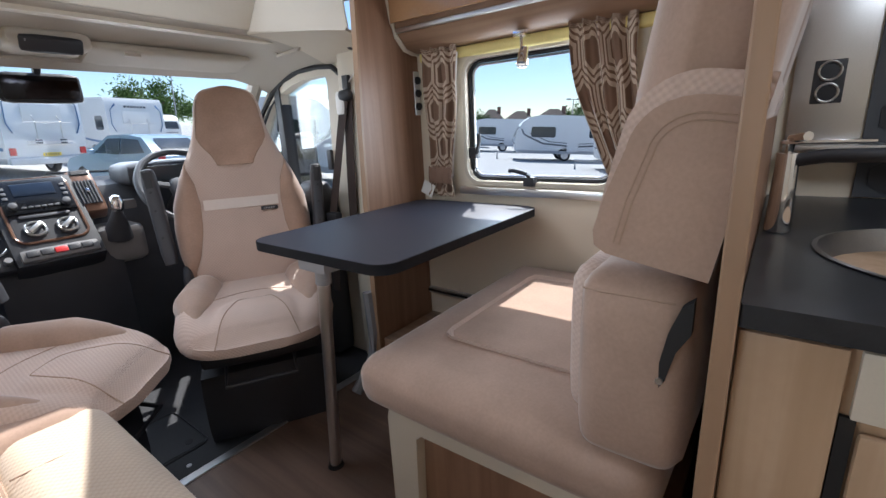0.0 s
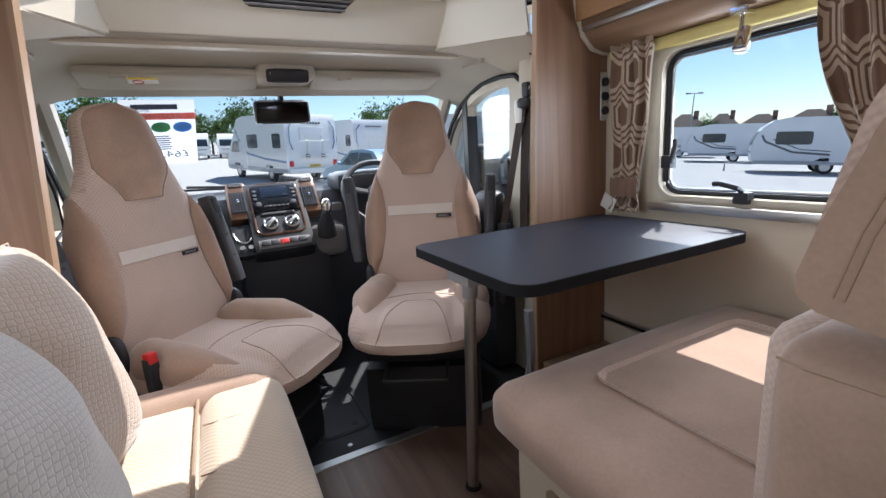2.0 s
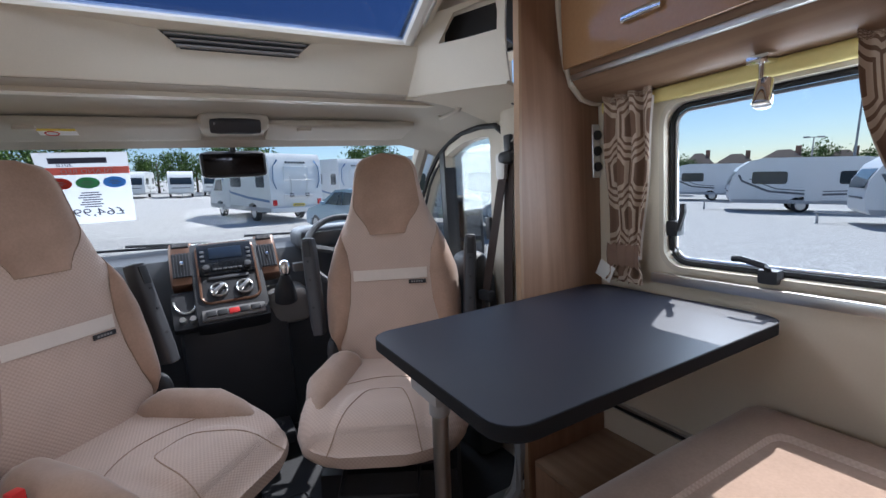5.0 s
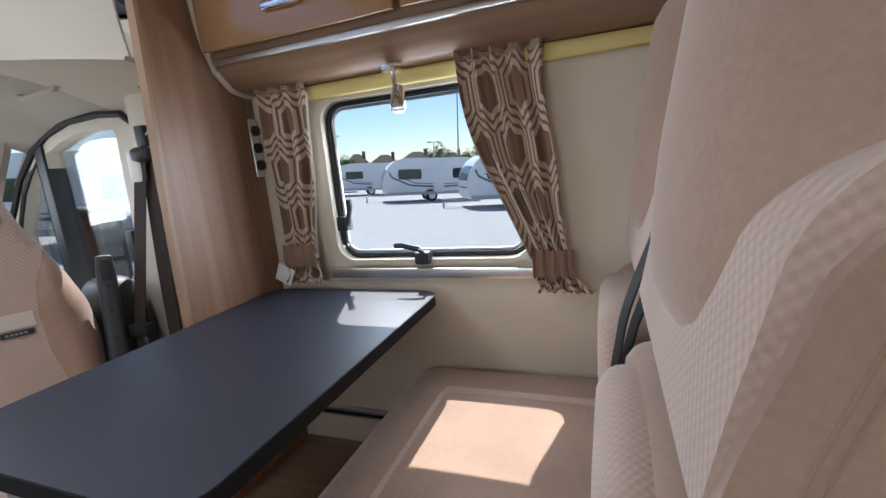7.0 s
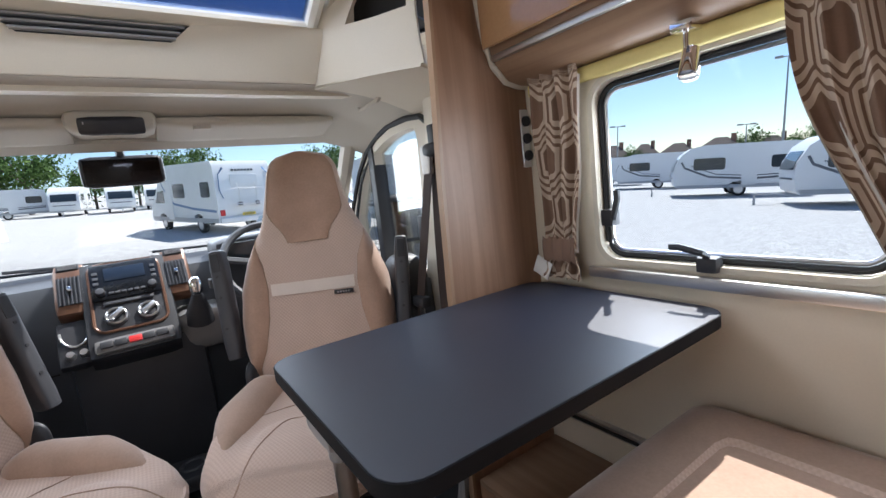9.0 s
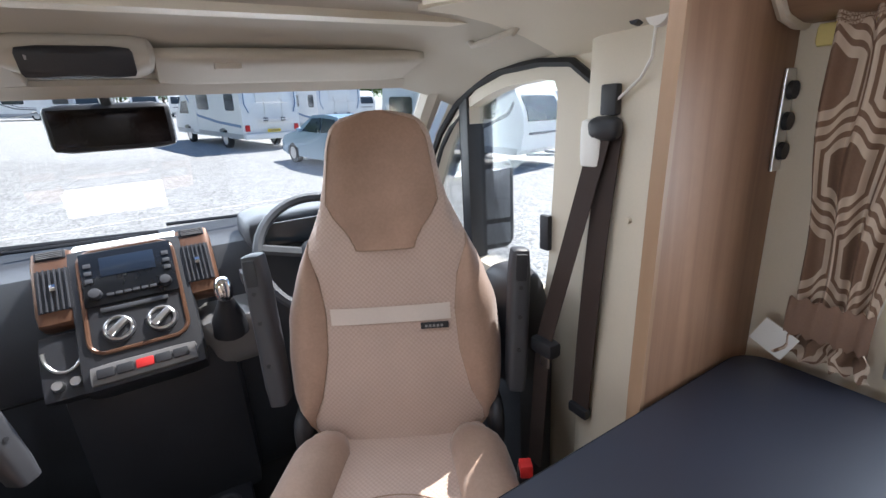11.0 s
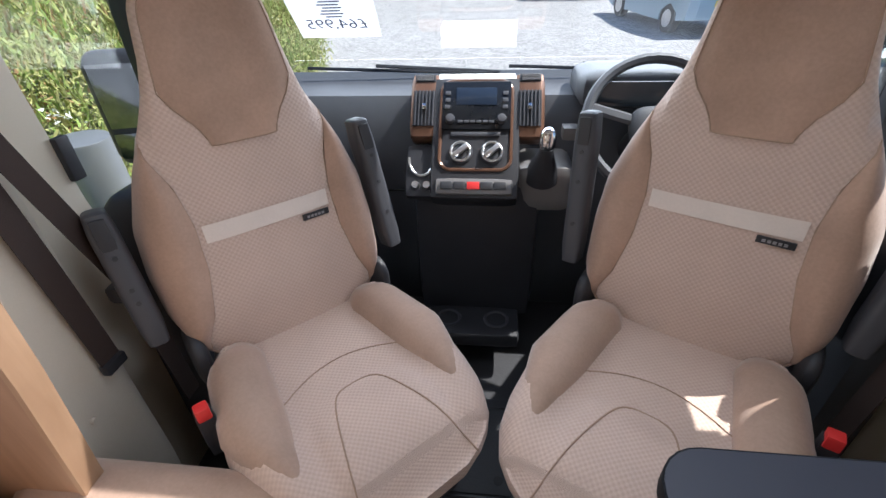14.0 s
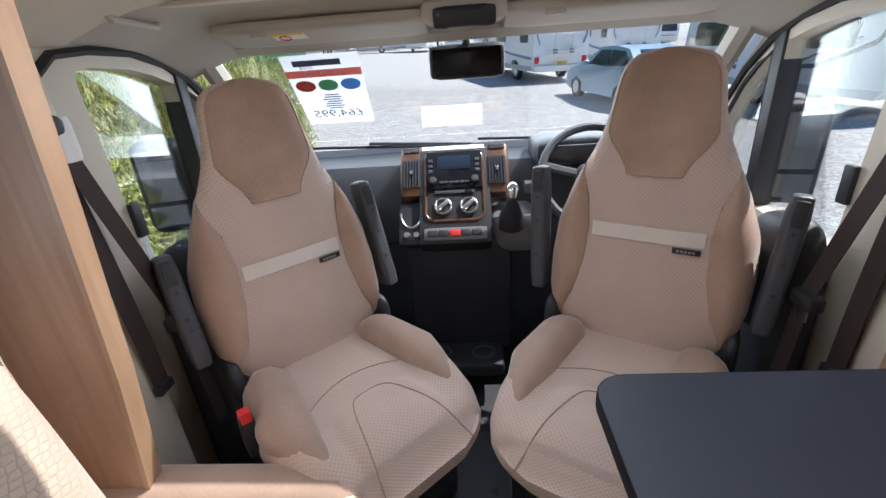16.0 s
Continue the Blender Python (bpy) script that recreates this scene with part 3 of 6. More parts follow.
lab = thing("warning_label", "white and yellow airbag warning label on the visor", "label")
lm = Matrix.Translation((0, 2.345, 1.3175)) @ pose(0, 0, 0, -13)
part("sheet_white", box(-0.455, -0.365, -0.125, -0.075, -0.0005, 0.0020, m=lm), M_PAPER, lab)
part("stripe", box(-0.455, -0.365, -0.128, -0.112, -0.0012, 0.0, m=lm), mat("yellow_label", (0.75, 0.55, 0.05), 0.6), lab, "yellow stripe")
part("ring", tube([lm @ Vector((-0.425 + 0.016 * math.cos(a), -0.092 + 0.016 * math.sin(a), -0.001)) for a in np.linspace(0, 6.28, 17)[:-1]], 0.002, 4, close=True), M_RED, lab, "red prohibition ring")
con = thing("map_light", "cream overhead console with a dark twin reading light", "lamp")
part("housing", slab(-0.045, 0.175, 2.16, 2.335, 1.335, 1.40, 0.03, 3, 5), M_HEAD, con)
LM = Matrix.Translation((0.065, 2.172, 1.352)) @ pose(0, 0, 0, 116)
part("lens", slab(-0.078, 0.078, -0.026, 0.026, -0.004, 0.013, 0.012, 2, 4, m=LM), M_BLACK, con, "dark lens panel")
for x in (0.015, 0.115):
    part("button", box(x - 0.068 - 0.013, x - 0.068 + 0.013, 0.006, 0.015, 0.013, 0.016, 0.001, 1, LM), M_GREYSEAT, con)
mir = thing("rear_view_mirror", "black rear-view mirror on the windscreen", "mirror")
part("casing", slab(-0.050, 0.183, 2.405, 2.445, 1.195, 1.296, 0.02, 3, 6), M_BLACK, mir)
part("mirror_glass", box(-0.038, 0.171, 2.4035, 2.406, 1.207, 1.284, 0.001), mat("dim_mirror", (0.035, 0.035, 0.04), 0.12, 1.0), mir)
part("stalk", tube([(0.066, 2.43, 1.28), (0.066, 2.40, 1.33)], 0.013, 8), M_BLACK, mir)

# ---- dashboard ----
dash = thing("dashboard", "charcoal dashboard with copper-brown vents and a black centre stack", "dashboard")
DP = [(2.98, 0.90), (2.87, 0.897), (2.76, 0.893), (2.70, 0.875), (2.665, 0.82), (2.62, 0.70), (2.60, 0.58), (2.62, 0.45), (2.68, 0.20), (2.74, -0.02), (3.0, -0.02)]
part("body", sheet(DP, [], lambda u, v, d: (-0.80 + d, u, v), 1.72), M_DASH, dash)
M_STRIP = mat("satin_grey_plastic", (0.17, 0.165, 0.165), 0.4, 0.2, 0.08, 6, 300, 0.05)
# centre stack leans back: local x across, y up its face, z out of it
SM = Matrix.Translation((0.0, 2.43, 0.66)) @ pose(0, 0, 0, 50)
def st(x0, x1, y0, y1, z0, z1, r=0.004, seg=2):
    return box(x0, x1, y0, y1, z0, z1, r, seg, SM)
part("centre_console", slab(-0.135, 0.135, -0.03, 0.36, -0.12, 0.012, 0.015, 3, 6, m=SM), M_BLACK, dash)
part("console_rim", tube([SM @ Vector((x, y, 0.012)) for x, y in rounded(-0.108, 0.108, 0.06, 0.345, 0.035, 5)], 0.0055, 6, close=True), M_BROWNTRIM, dash, "copper-brown stack rim")
part("console", slab(-0.20, 0.21, 2.47, 2.85, 0.12, 0.66, 0.04, 3, 6), M_BLACK, dash)
radio = part("radio", st(-0.105, 0.105, 0.185, 0.34, 0.012, 0.020), mat("gloss_black", (0.012, 0.014, 0.018), 0.15, 0, 0.1, 5, 50, 0.0), dash, "gloss black radio with a wide display")
part("display", st(-0.062, 0.062, 0.262, 0.318, 0.020, 0.022, 0.001), mat("dark_blue_display", (0.02, 0.03, 0.05), 0.1, 0, 0.1, 3, 20, 0.0), radio)
for sx in (-1, 1):
    part("knob", cyl(SM @ Vector((0.078 * sx, 0.215, 0.02)), SM @ Vector((0.078 * sx, 0.215, 0.038)), 0.015, 0.013, 20, bevel=0.002), M_ARM, radio)
for k in range(6):
    part("button", st(-0.055 + 0.019 * k, -0.040 + 0.019 * k, 0.205, 0.213, 0.020, 0.024, 0.001), M_ARM, radio)
for k in range(3):
    for sx in (-1, 1):
        part("button", st(0.088 * sx - 0.008, 0.088 * sx + 0.008, 0.25 + 0.022 * k, 0.262 + 0.022 * k, 0.020, 0.023, 0.001), M_ARM, radio)
part("lighter_panel", st(-0.075, 0.075, 0.165, 0.178, 0.012, 0.018), M_ARM, dash)
for x in (-0.043, 0.052):
    kn = part("heater_dial", cyl(SM @ Vector((x, 0.115, 0.012)), SM @ Vector((x, 0.115, 0.018)), 0.037, 0.036, 28), M_ARM, dash)
    part("dial_ring", tube([SM @ Vector((x + 0.029 * math.cos(a), 0.115 + 0.029 * math.sin(a), 0.02)) for a in np.linspace(0, 6.2832, 25)[:-1]], 0.004, 6, close=True), M_ALU, kn, "silver ring")
    part("grip", box(-0.008, 0.008, -0.028, 0.028, 0.018, 0.036, 0.004, 2, SM @ Matrix.Translation((x, 0.115, 0)) @ pose(0, 0, 0, 0, 0, -50)), M_ALU, kn, "silver grip bar")
part("switch_strip", slab(-0.115, 0.115, -0.018, 0.032, 0.0, 0.022, 0.008, 2, 4, m=SM), M_STRIP, dash, "grey switch strip")
for k in range(5):
    part("switch", st(-0.082 + 0.040 * k - 0.018, -0.082 + 0.040 * k + 0.018 + (0.002 if k == 2 else 0), -0.004, 0.020, 0.020, 0.028), M_RED if k == 2 else M_BLACK, dash, "red hazard switch" if k == 2 else "")
for sx in (-1, 1):
    vt = part("side_vent", slab(min(0.116 * sx, 0.208 * sx), max(0.116 * sx, 0.208 * sx), 0.135, 0.345, -0.05, 0.022, 0.016, 3, 5, m=SM @ Matrix.Translation((0, 0.03, -0.015))), M_BROWNTRIM, dash, "copper-brown vent surround")
    part("vent_hole", box(min(0.127 * sx, 0.197 * sx), max(0.127 * sx, 0.197 * sx), 0.20, 0.315, 0.006, 0.009, 0.0, 1, SM), M_BLACK, vt)
    for k in range(6):
        xx = (0.1345 + 0.011 * k) * sx
        part("vent_slat", box(xx - 0.0015, xx + 0.0015, 0.20, 0.315, 0.009, 0.015, 0.0, 1, SM), M_ARM, vt)
    part("thumb_tab", box(0.162 * sx - 0.006, 0.162 * sx + 0.006, 0.25, 0.268, 0.014, 0.022, 0.002, 2, SM), M_CHROME, vt)
    part("top_grille", box(min(0.13 * sx, 0.195 * sx), max(0.13 * sx, 0.195 * sx), 0.345, 0.37, 0.004, 0.009, 0.003, 2, SM), M_BLACK, vt)
part("cup_holder", tube([SM @ Vector((-0.165 + 0.040 * math.cos(a), 0.105 + 0.058 * math.sin(a), -0.012)) for a in np.linspace(math.pi, 2 * math.pi, 13)], 0.004, 6), M_ALU, dash, "silver cup holder ring")
for x in (-0.18, -0.145):
    part("socket", cyl(SM @ Vector((x, 0.015, -0.02)), SM @ Vector((x, 0.015, 0.004)), 0.014, 0.011, 12), M_ALU, dash)
part("side_tray", slab(-0.215, -0.118, -0.02, 0.15, -0.06, -0.014, 0.012, 2, 3, m=SM), M_BLACK, dash)
pap = tagged(part("paper_sheet", box(-0.13, 0.12, 2.675, 2.76, 0.905, 0.930, 0.003), M_PAPER), "white papers stacked on the dashboard top", "paper")
part("binnacle", slab(0.30, 0.66, 2.56, 2.80, 0.86, 0.965, 0.04, 3, 6), M_DASH, dash)
part("instrument_panel", box(0.35, 0.61, 2.553, 2.562, 0.875, 0.945, 0.004), M_DARKGLASS, dash, "dark instrument cluster")
part("gear_gaiter", cyl((0.205, 2.50, 0.68), (0.207, 2.445, 0.79), 0.055, 0.016, 16), M_BLACK, dash)
gk = part("gear_knob", pad(-0.024, 0.024, -0.024, 0.024, -0.036, 0.036, 2.4, 16, 10, m=Matrix.Translation((0.207, 2.44, 0.815))), M_CHROME, dash, "silver-topped gear knob")
part("gear_surround", slab(0.125, 0.305, 2.475, 2.72, 0.56, 0.722, 0.035, 3, 5), M_STRIP, dash, "grey gear lever surround")
part("mirror_switch", slab(0.262, 0.312, 2.545, 2.60, 0.775, 0.815, 0.006, 2, 2), M_STRIP, dash, "grey mirror control")
part("stack_cowl", slab(-0.105, 0.105, 2.655, 2.70, 0.885, 0.925, 0.016, 3, 4), M_DASH, dash, "charcoal cowl above the radio")
tray = part("drinks_tray", slab(-0.165, 0.165, 2.33, 2.52, 0.10, 0.165, 0.02, 3, 5), M_BLACK, dash, "black drinks tray at the foot of the stack")
for x in (-0.085, 0.085):
    part("cup_well", tube([(x + 0.040 * math.cos(a), 2.41 + 0.040 * math.sin(a), 0.166) for a in np.linspace(0, 6.2832, 21)[:-1]], 0.006, 6, close=True), M_ARM, tray)
for sx in (-1, 1):
    for k in range(4):
        part("vent_rib", box(min(0.137 * sx, 0.190 * sx), max(0.137 * sx, 0.190 * sx), 0.349 + 0.005 * k, 0.3515 + 0.005 * k, 0.009, 0.0115, 0.0, 1, SM), M_STRIP, dash)
part("glovebox_seam", box(-0.74, -0.24, 2.594, 2.604, 0.575, 0.580), M_RUBBER, dash)
wheel = thing("steering_wheel", "dark grey four-spoke steering wheel", "steering wheel", Matrix.Translation((0.50, 2.47, 0.85)) @ pose(0, 0, 0, 52))
part("rim", tube([(0.19 * math.cos(a), 0.19 * math.sin(a), 0) for a in np.linspace(0, 6.2832, 41)[:-1]], 0.015, 8, close=True), M_DASH, wheel)
part("hub", pad(-0.07, 0.07, -0.065, 0.055, -0.04, 0.012, 3), M_DASH, wheel)
for a in (15, 165, 235, 305):
    part("spoke", tube([(0.05 * math.cos(radians(a)), 0.05 * math.sin(radians(a)), -0.012), (0.185 * math.cos(radians(a)), 0.185 * math.sin(radians(a)), 0)], 0.009, 6, rx=0.016), M_DASH, wheel)
part("column", cyl((0, 0, -0.25), (0, 0, -0.03), 0.05, 0.04, 16), M_BLACK, wheel)

# ---- cab seats ----
WID = [(0.47, 0.15), (0.49, 0.205), (0.53, 0.238), (0.60, 0.258), (0.70, 0.262), (0.80, 0.252), (0.90, 0.216), (0.97, 0.182), (1.04, 0.150), (1.10, 0.133), (1.18, 0.120), (1.215, 0.106), (1.235, 0.078), (1.246, 0.02)]
BOL = [(0.47, 0.145), (0.50, 0.208), (0.54, 0.205), (0.60, 0.178), (0.70, 0.156), (0.80, 0.150), (0.88, 0.160), (0.95, 0.188), (0.97, 0.182)]
PAT = [(0.93, 0.062), (0.945, 0.066), (0.965, 0.072), (0.99, 0.086), (1.02, 0.110), (1.05, 0.126), (1.10, 0.120), (1.18, 0.109), (1.22, 0.092), (1.246, 0.018)]
MID = [(0.47, -0.035), (0.60, -0.025), (0.75, 0.005), (0.95, 0.035), (1.10, 0.050), (1.25, 0.085)]
DEP = [(0.47, 0.050), (0.60, 0.072), (0.90, 0.066), (1.05, 0.055), (1.20, 0.045), (1.246, 0.012)]


def back_rows():
    return [0.47, 0.48, 0.49, 0.51, 0.53] + [0.53 + 0.02 * k for k in range(1, 20)] + [0.93] + [0.945 + 0.02 * k for k in range(13)] + [1.195, 1.21, 1.222, 1.233, 1.241, 1.246]


def back_point(z, s, region, side, front=True):
    """region 0: between the patch and 0; 1: patch to bolster; 2: bolster to edge; s in it from 0 to 1."""
    w = lerp(WID, z)
    b2 = min(lerp(BOL, z), w) if z < 0.97 else w
    b1 = min(lerp(PAT, z), b2 * 0.98)
    x = (s * b1, b1 + (b2 - b1) * s, b2 + (w - b2) * s)[region]
    r = min(1.0, x / w)
    dep = lerp(DEP, z)
    y = lerp(MID, z) + dep * (1 - (1 - r ** 3.2) ** (1 / 3.2))
    if region == 2 and front:
        y -= 0.030 * math.sin(math.pi * min(1, s * 0.92 + 0.05)) * min(1, max(0, (w - b2) / 0.06))
    if region == 0 and front and z > 0.94:
        y -= 0.006 * (1 - s ** 6)
    if not front:
        y = lerp(MID, z) + dep + dep * (1 - r ** 3.2) ** (1 / 3.2)
    return Vector((x * side, y, z))


def back_piece(zs, cols, front=True):
    """A piece of the backrest: cols is a list of (region, s, side) in order across."""
    one = bmesh.new()
    uv = one.loops.layers.uv.new("UVMap")
    vs = [[one.verts.new(back_point(z, s, g, sd, front)) for g, s, sd in cols] for z in zs]
    for j in range(len(zs) - 1):
        for i in range(len(cols) - 1):
            f = one.faces.new((vs[j][i], vs[j][i + 1], vs[j + 1][i + 1], vs[j + 1][i]))
            for lp in f.loops:
                lp[uv].uv = (lp.vert.co.x, lp.vert.co.z)
    bmesh.ops.remove_doubles(one, verts=one.verts, dist=0.0003)
    return one


def seat_belt_buckle(parent, x, y, z, rz):
    bk = part("buckle", slab(x - 0.017, x + 0.017, y - 0.014, y + 0.014, z - 0.10, z + 0.02, 0.006, 2, 3), M_BLACK, parent, "black belt buckle stalk")
    part("release", box(x - 0.013, x + 0.013, y - 0.016, y + 0.010, z + 0.004, z + 0.034, 0.004), M_RED, bk, "red release button")


CUSH_W = [(-0.56, 0.07), (-0.55, 0.115), (-0.53, 0.160), (-0.49, 0.205), (-0.43, 0.238), (-0.35, 0.256), (-0.25, 0.262), (-0.10, 0.245), (0.02, 0.215), (0.08, 0.20)]


def cushion_top(x, y):
    w = lerp(CUSH_W, y)
    r = min(1, abs(x) / w)
    t = 0.485 - 0.01 * max(0, -y - 0.1)
    # side bolsters, fading towards the front
    t += 0.050 * math.exp(-((r - 0.82) / 0.16) ** 2) * max(0, min(1, (y + 0.44) / 0.16)) * max(0, min(1, (0.02 - y) / 0.08))
    # raised thigh pad with a seam round it
    q = ((x / 0.125) ** 4 + ((y + 0.47) / 0.18) ** 4)
    t += 0.012 / (1 + math.exp(min(30, (q - 1.1) * 5)))
    t -= 0.006 * math.exp(-((q - 1.1) / 0.45) ** 2)
    t -= 0.085 * max(0, (-y - 0.40) / 0.155) ** 2.4
    t -= 0.042 * max(0, (r - 0.74) / 0.26) ** 3
    return max(t, 0.425)


def cushion(parent):
    ys = np.linspace(-0.555, 0.06, 38)
    ss = np.linspace(-1, 1, 41)
    one = bmesh.new()
    uv = one.loops.layers.uv.new("UVMap")
    rows = []
    for y in ys:
        w = lerp(CUSH_W, y)
        row = [one.verts.new((s * w, y - 0.0, cushion_top(s * w, y))) for s in ss]
        low = []
        zb = 0.376 + 0.016 * max(0, (-y - 0.44) / 0.115) ** 2
        hi = cushion_top(w, y) - zb
        for s, k, z in ((1, 1.03, zb + 0.62 * hi), (1, 1.01, zb + 0.30 * hi), (1, 0.92, zb + 0.06 * hi), (0.7, 1, zb), (0.35, 1, zb), (0, 1, zb), (-0.35, 1, zb), (-0.7, 1, zb), (-1, 0.92, zb + 0.06 * hi), (-1, 1.01, zb + 0.30 * hi), (-1, 1.03, zb + 0.62 * hi)):
            low.append(one.verts.new((s * w * k, y, z)))
        rows.append(row + low)
    n = len(rows[0])
    for j in range(len(ys) - 1):
        for i in range(n):
            one.faces.new((rows[j][i], rows[j][(i + 1) % n], rows[j + 1][(i + 1) % n], rows[j + 1][i]))
    one.faces.new(rows[0]), one.faces.new(rows[-1][::-1])
    for f in one.faces:
        for lp in f.loops:
            lp[uv].uv = (lp.vert.co.x, lp.vert.co.y + (lp.vert.co.z if lp.vert.co.y < -0.5 else 0))
    return part("cushion", one, M_CLOTH, parent, "woven cream cushion")


def cushion_bolster(parent, sx):
    """The suede roll along one side of the cushion."""
    ys = np.linspace(-0.425, -0.02, 22)
    one = bmesh.new()
    rings = []
    for k, y in enumerate(ys):
        u = k / (len(ys) - 1)
        w = lerp(CUSH_W, y)
        f = min(1.0, (u * 2.3 + 0.02)) ** 0.6 * min(1.0, (1 - u) * 5 + 0.25) ** 0.5
        cx, cz = (w - 0.060) * sx, 0.472
        rings.append([one.verts.new((cx + 0.066 * f * math.cos(a), y, cz + 0.070 * f * math.sin(a))) for a in np.linspace(0, 2 * math.pi, 19)[:-1]])
    for A, B in zip(rings, rings[1:]):
        for i in range(18):
            one.faces.new((A[i], A[(i + 1) % 18], B[(i + 1) % 18], B[i]))
    one.faces.new(rings[0]), one.faces.new(rings[-1][::-1])
    return part("bolster", one, M_SUEDE2, parent, "suede side bolster")


def cab_seat(at, arms, label, band_z=0.757):
    s = thing("cab_seat", label, "seat", at, "swivelled cab seats")
    rows = back_rows()
    lo, hi = [z for z in rows if z <= 0.946], [z for z in rows if z >= 0.944]
    c01 = [(1, 1 - k / 6, -1) for k in range(6)] + [(0, 1 - k / 6, -1) for k in range(6)] + [(0, k / 6, 1) for k in range(6)] + [(0, 1, 1)] + [(1, k / 6, 1) for k in range(1, 7)]
    back = part("backrest", back_piece(lo, c01), M_CLOTH, s, "woven cream backrest")
    for sd in (-1, 1):
        part("shoulder", back_piece(hi, [(1, k / 5, sd) for k in range(6)] + [(2, k / 3, sd) for k in range(1, 4)]), M_CLOTH, s)
        part("back_bolster", back_piece([z for z in rows if z <= 0.972], [(2, k / 9, sd) for k in range(10)]), M_SUEDE, s, "brown suede side bolster")
    part("headrest_panel", back_piece(hi, [(0, 1 - k / 7, -1) for k in range(7)] + [(0, k / 7, 1) for k in range(8)]), M_SUEDE, s, "brown suede headrest panel")
    rear = [(2, 1, -1), (2, 0, -1), (1, 0, -1), (0, 0, 1), (1, 0, 1), (2, 0, 1), (2, 0.6, 1), (2, 1, 1)]
    part("back_shell", back_piece(rows, rear, False), M_SUEDE2, s)
    part("band", grid(12, 1, lambda u, v: Vector(((u * 2 - 1) * 0.139, lerp(MID, band_z + 0.018) - 0.004 + 0.0045 * abs(u * 2 - 1) ** 3 + 0.003 * (v - 0.5), band_z + 0.040 * v))), M_BAND, s, "white suede band")
    ty = lerp(MID, band_z - 0.007)
    tag = part("maker_tag", box(0.068, 0.133, ty - 0.0065, ty - 0.002, band_z - 0.019, band_z - 0.004, 0.001), M_BLACK, s, "small black maker's tag")
    for k in range(5):
        part("letter_bar", box(0.078 + 0.009 * k, 0.084 + 0.009 * k, ty - 0.0078, ty - 0.0062, band_z - 0.0145, band_z - 0.0085), M_GREYSEAT, tag)
    # seams
    for sd in (-1, 1):
        part("seam", tube([back_point(z, 1, 1, sd) + Vector((0, -0.001, 0)) for z in np.linspace(0.50, 0.96, 24)], 0.0014, 5), M_PIPE, s)
        part("seam", tube([back_point(z, 1, 0, sd) + Vector((0, -0.001, 0)) for z in np.linspace(0.946, 1.20, 18)], 0.0013, 5), M_PIPE, s)
    part("seam", tube([back_point(0.946, abs(k) / 6, 0, -1 if k < 0 else 1) + Vector((0, -0.001, 0)) for k in range(-6, 7)], 0.0014, 5), M_PIPE, s)
    cushion(s)
    for sd in (-1, 1):
        cushion_bolster(s, sd)
    shoe = [(0.098 * math.copysign(abs(k) ** 0.6, k) * (1 + 0.28 * abs(k) ** 3), -0.285 - 0.262 * abs(k) ** 2.2) for k in np.linspace(-1, 1, 33)]
    part("seam", tube([(x, y, cushion_top(x, y) + 0.0005) for x, y in shoe], 0.0018, 5), M_PIPE, s)
    part("seam", tube([(x, -0.20 - 0.10 * (x / 0.2) ** 2, cushion_top(x, -0.20 - 0.10 * (x / 0.2) ** 2) + 0.001) for x in np.linspace(-0.18, 0.18, 16)], 0.0014, 5), M_PIPE, s)
    # frame and plastic side covers
    part("seat_frame", slab(-0.20, 0.20, -0.42, 0.10, 0.29, 0.365, 0.03, 3, 4), M_BLACK, s, "black seat frame")
    for sd in (-1, 1):
        part("recliner_cover", pad(sd * 0.235 - 0.02, sd * 0.235 + 0.02, -0.06, 0.07, 0.43, 0.57, 3), M_BLACK, s)
        top, tilt = arms[0 if sd < 0 else 1]
        am = Matrix.Translation((sd * 0.292, 0.02, 0.655)) @ pose(0, 0, 0, 90 - 9, 0, 0) @ pose(0, 0, 0, 0, 0, tilt)
        arm = part("armrest", slab(-0.024, 0.024, -0.08, top, -0.034, 0.034, 0.016, 3, 6, m=am), M_ARM, s, "dark grey folded-up armrest")
        part("hinge_slot", slab(-0.014, 0.014, top - 0.075, top - 0.012, 0.026, 0.0365, 0.004, 2, 2, m=am), M_BLACK, arm)
        for y in (top - 0.09, top - 0.16, 0.03):
            part("screw", cyl(am @ Vector((0, y, 0.033)), am @ Vector((0, y, 0.036)), 0.005, 0.005, 8), M_BLACK, arm)
    part("swivel_plate", cyl((0, -0.15, 0.255), (0, -0.15, 0.29), 0.19, 0.19, 24), M_BLACK, s)
    part("pedestal", slab(-0.22, 0.22, -0.38, 0.14, -0.012, 0.26, 0.025, 2, 3), M_BLACK, s, "black steel pedestal")
    part("lever", tube([(-0.12, -0.40, 0.30), (-0.12, -0.50, 0.27), (0.10, -0.50, 0.27), (0.10, -0.40, 0.30)], 0.007, 6), M_BLACK, s, "bent steel slide lever")
    return s


seatD = cab_seat(Matrix.Translation((0.514, 2.045, 0)) @ pose(0, 0, 0, 0, 0, -30), ((0.295, 4), (0.27, -4)), "cream and brown upholstered driver seat swivelled to face the lounge", 0.775)
seatP = cab_seat(Matrix.Translation((-0.43, 2.03, 0)) @ pose(0, 0, 0, 0, 0, 45), ((0.22, 1), (0.275, 5)), "cream and brown upholstered passenger seat swivelled towards the aisle")
for s, x in ((seatP, -0.27), (seatD, 0.27)):
    seat_belt_buckle(s, x, -0.20, 0.515, 0)

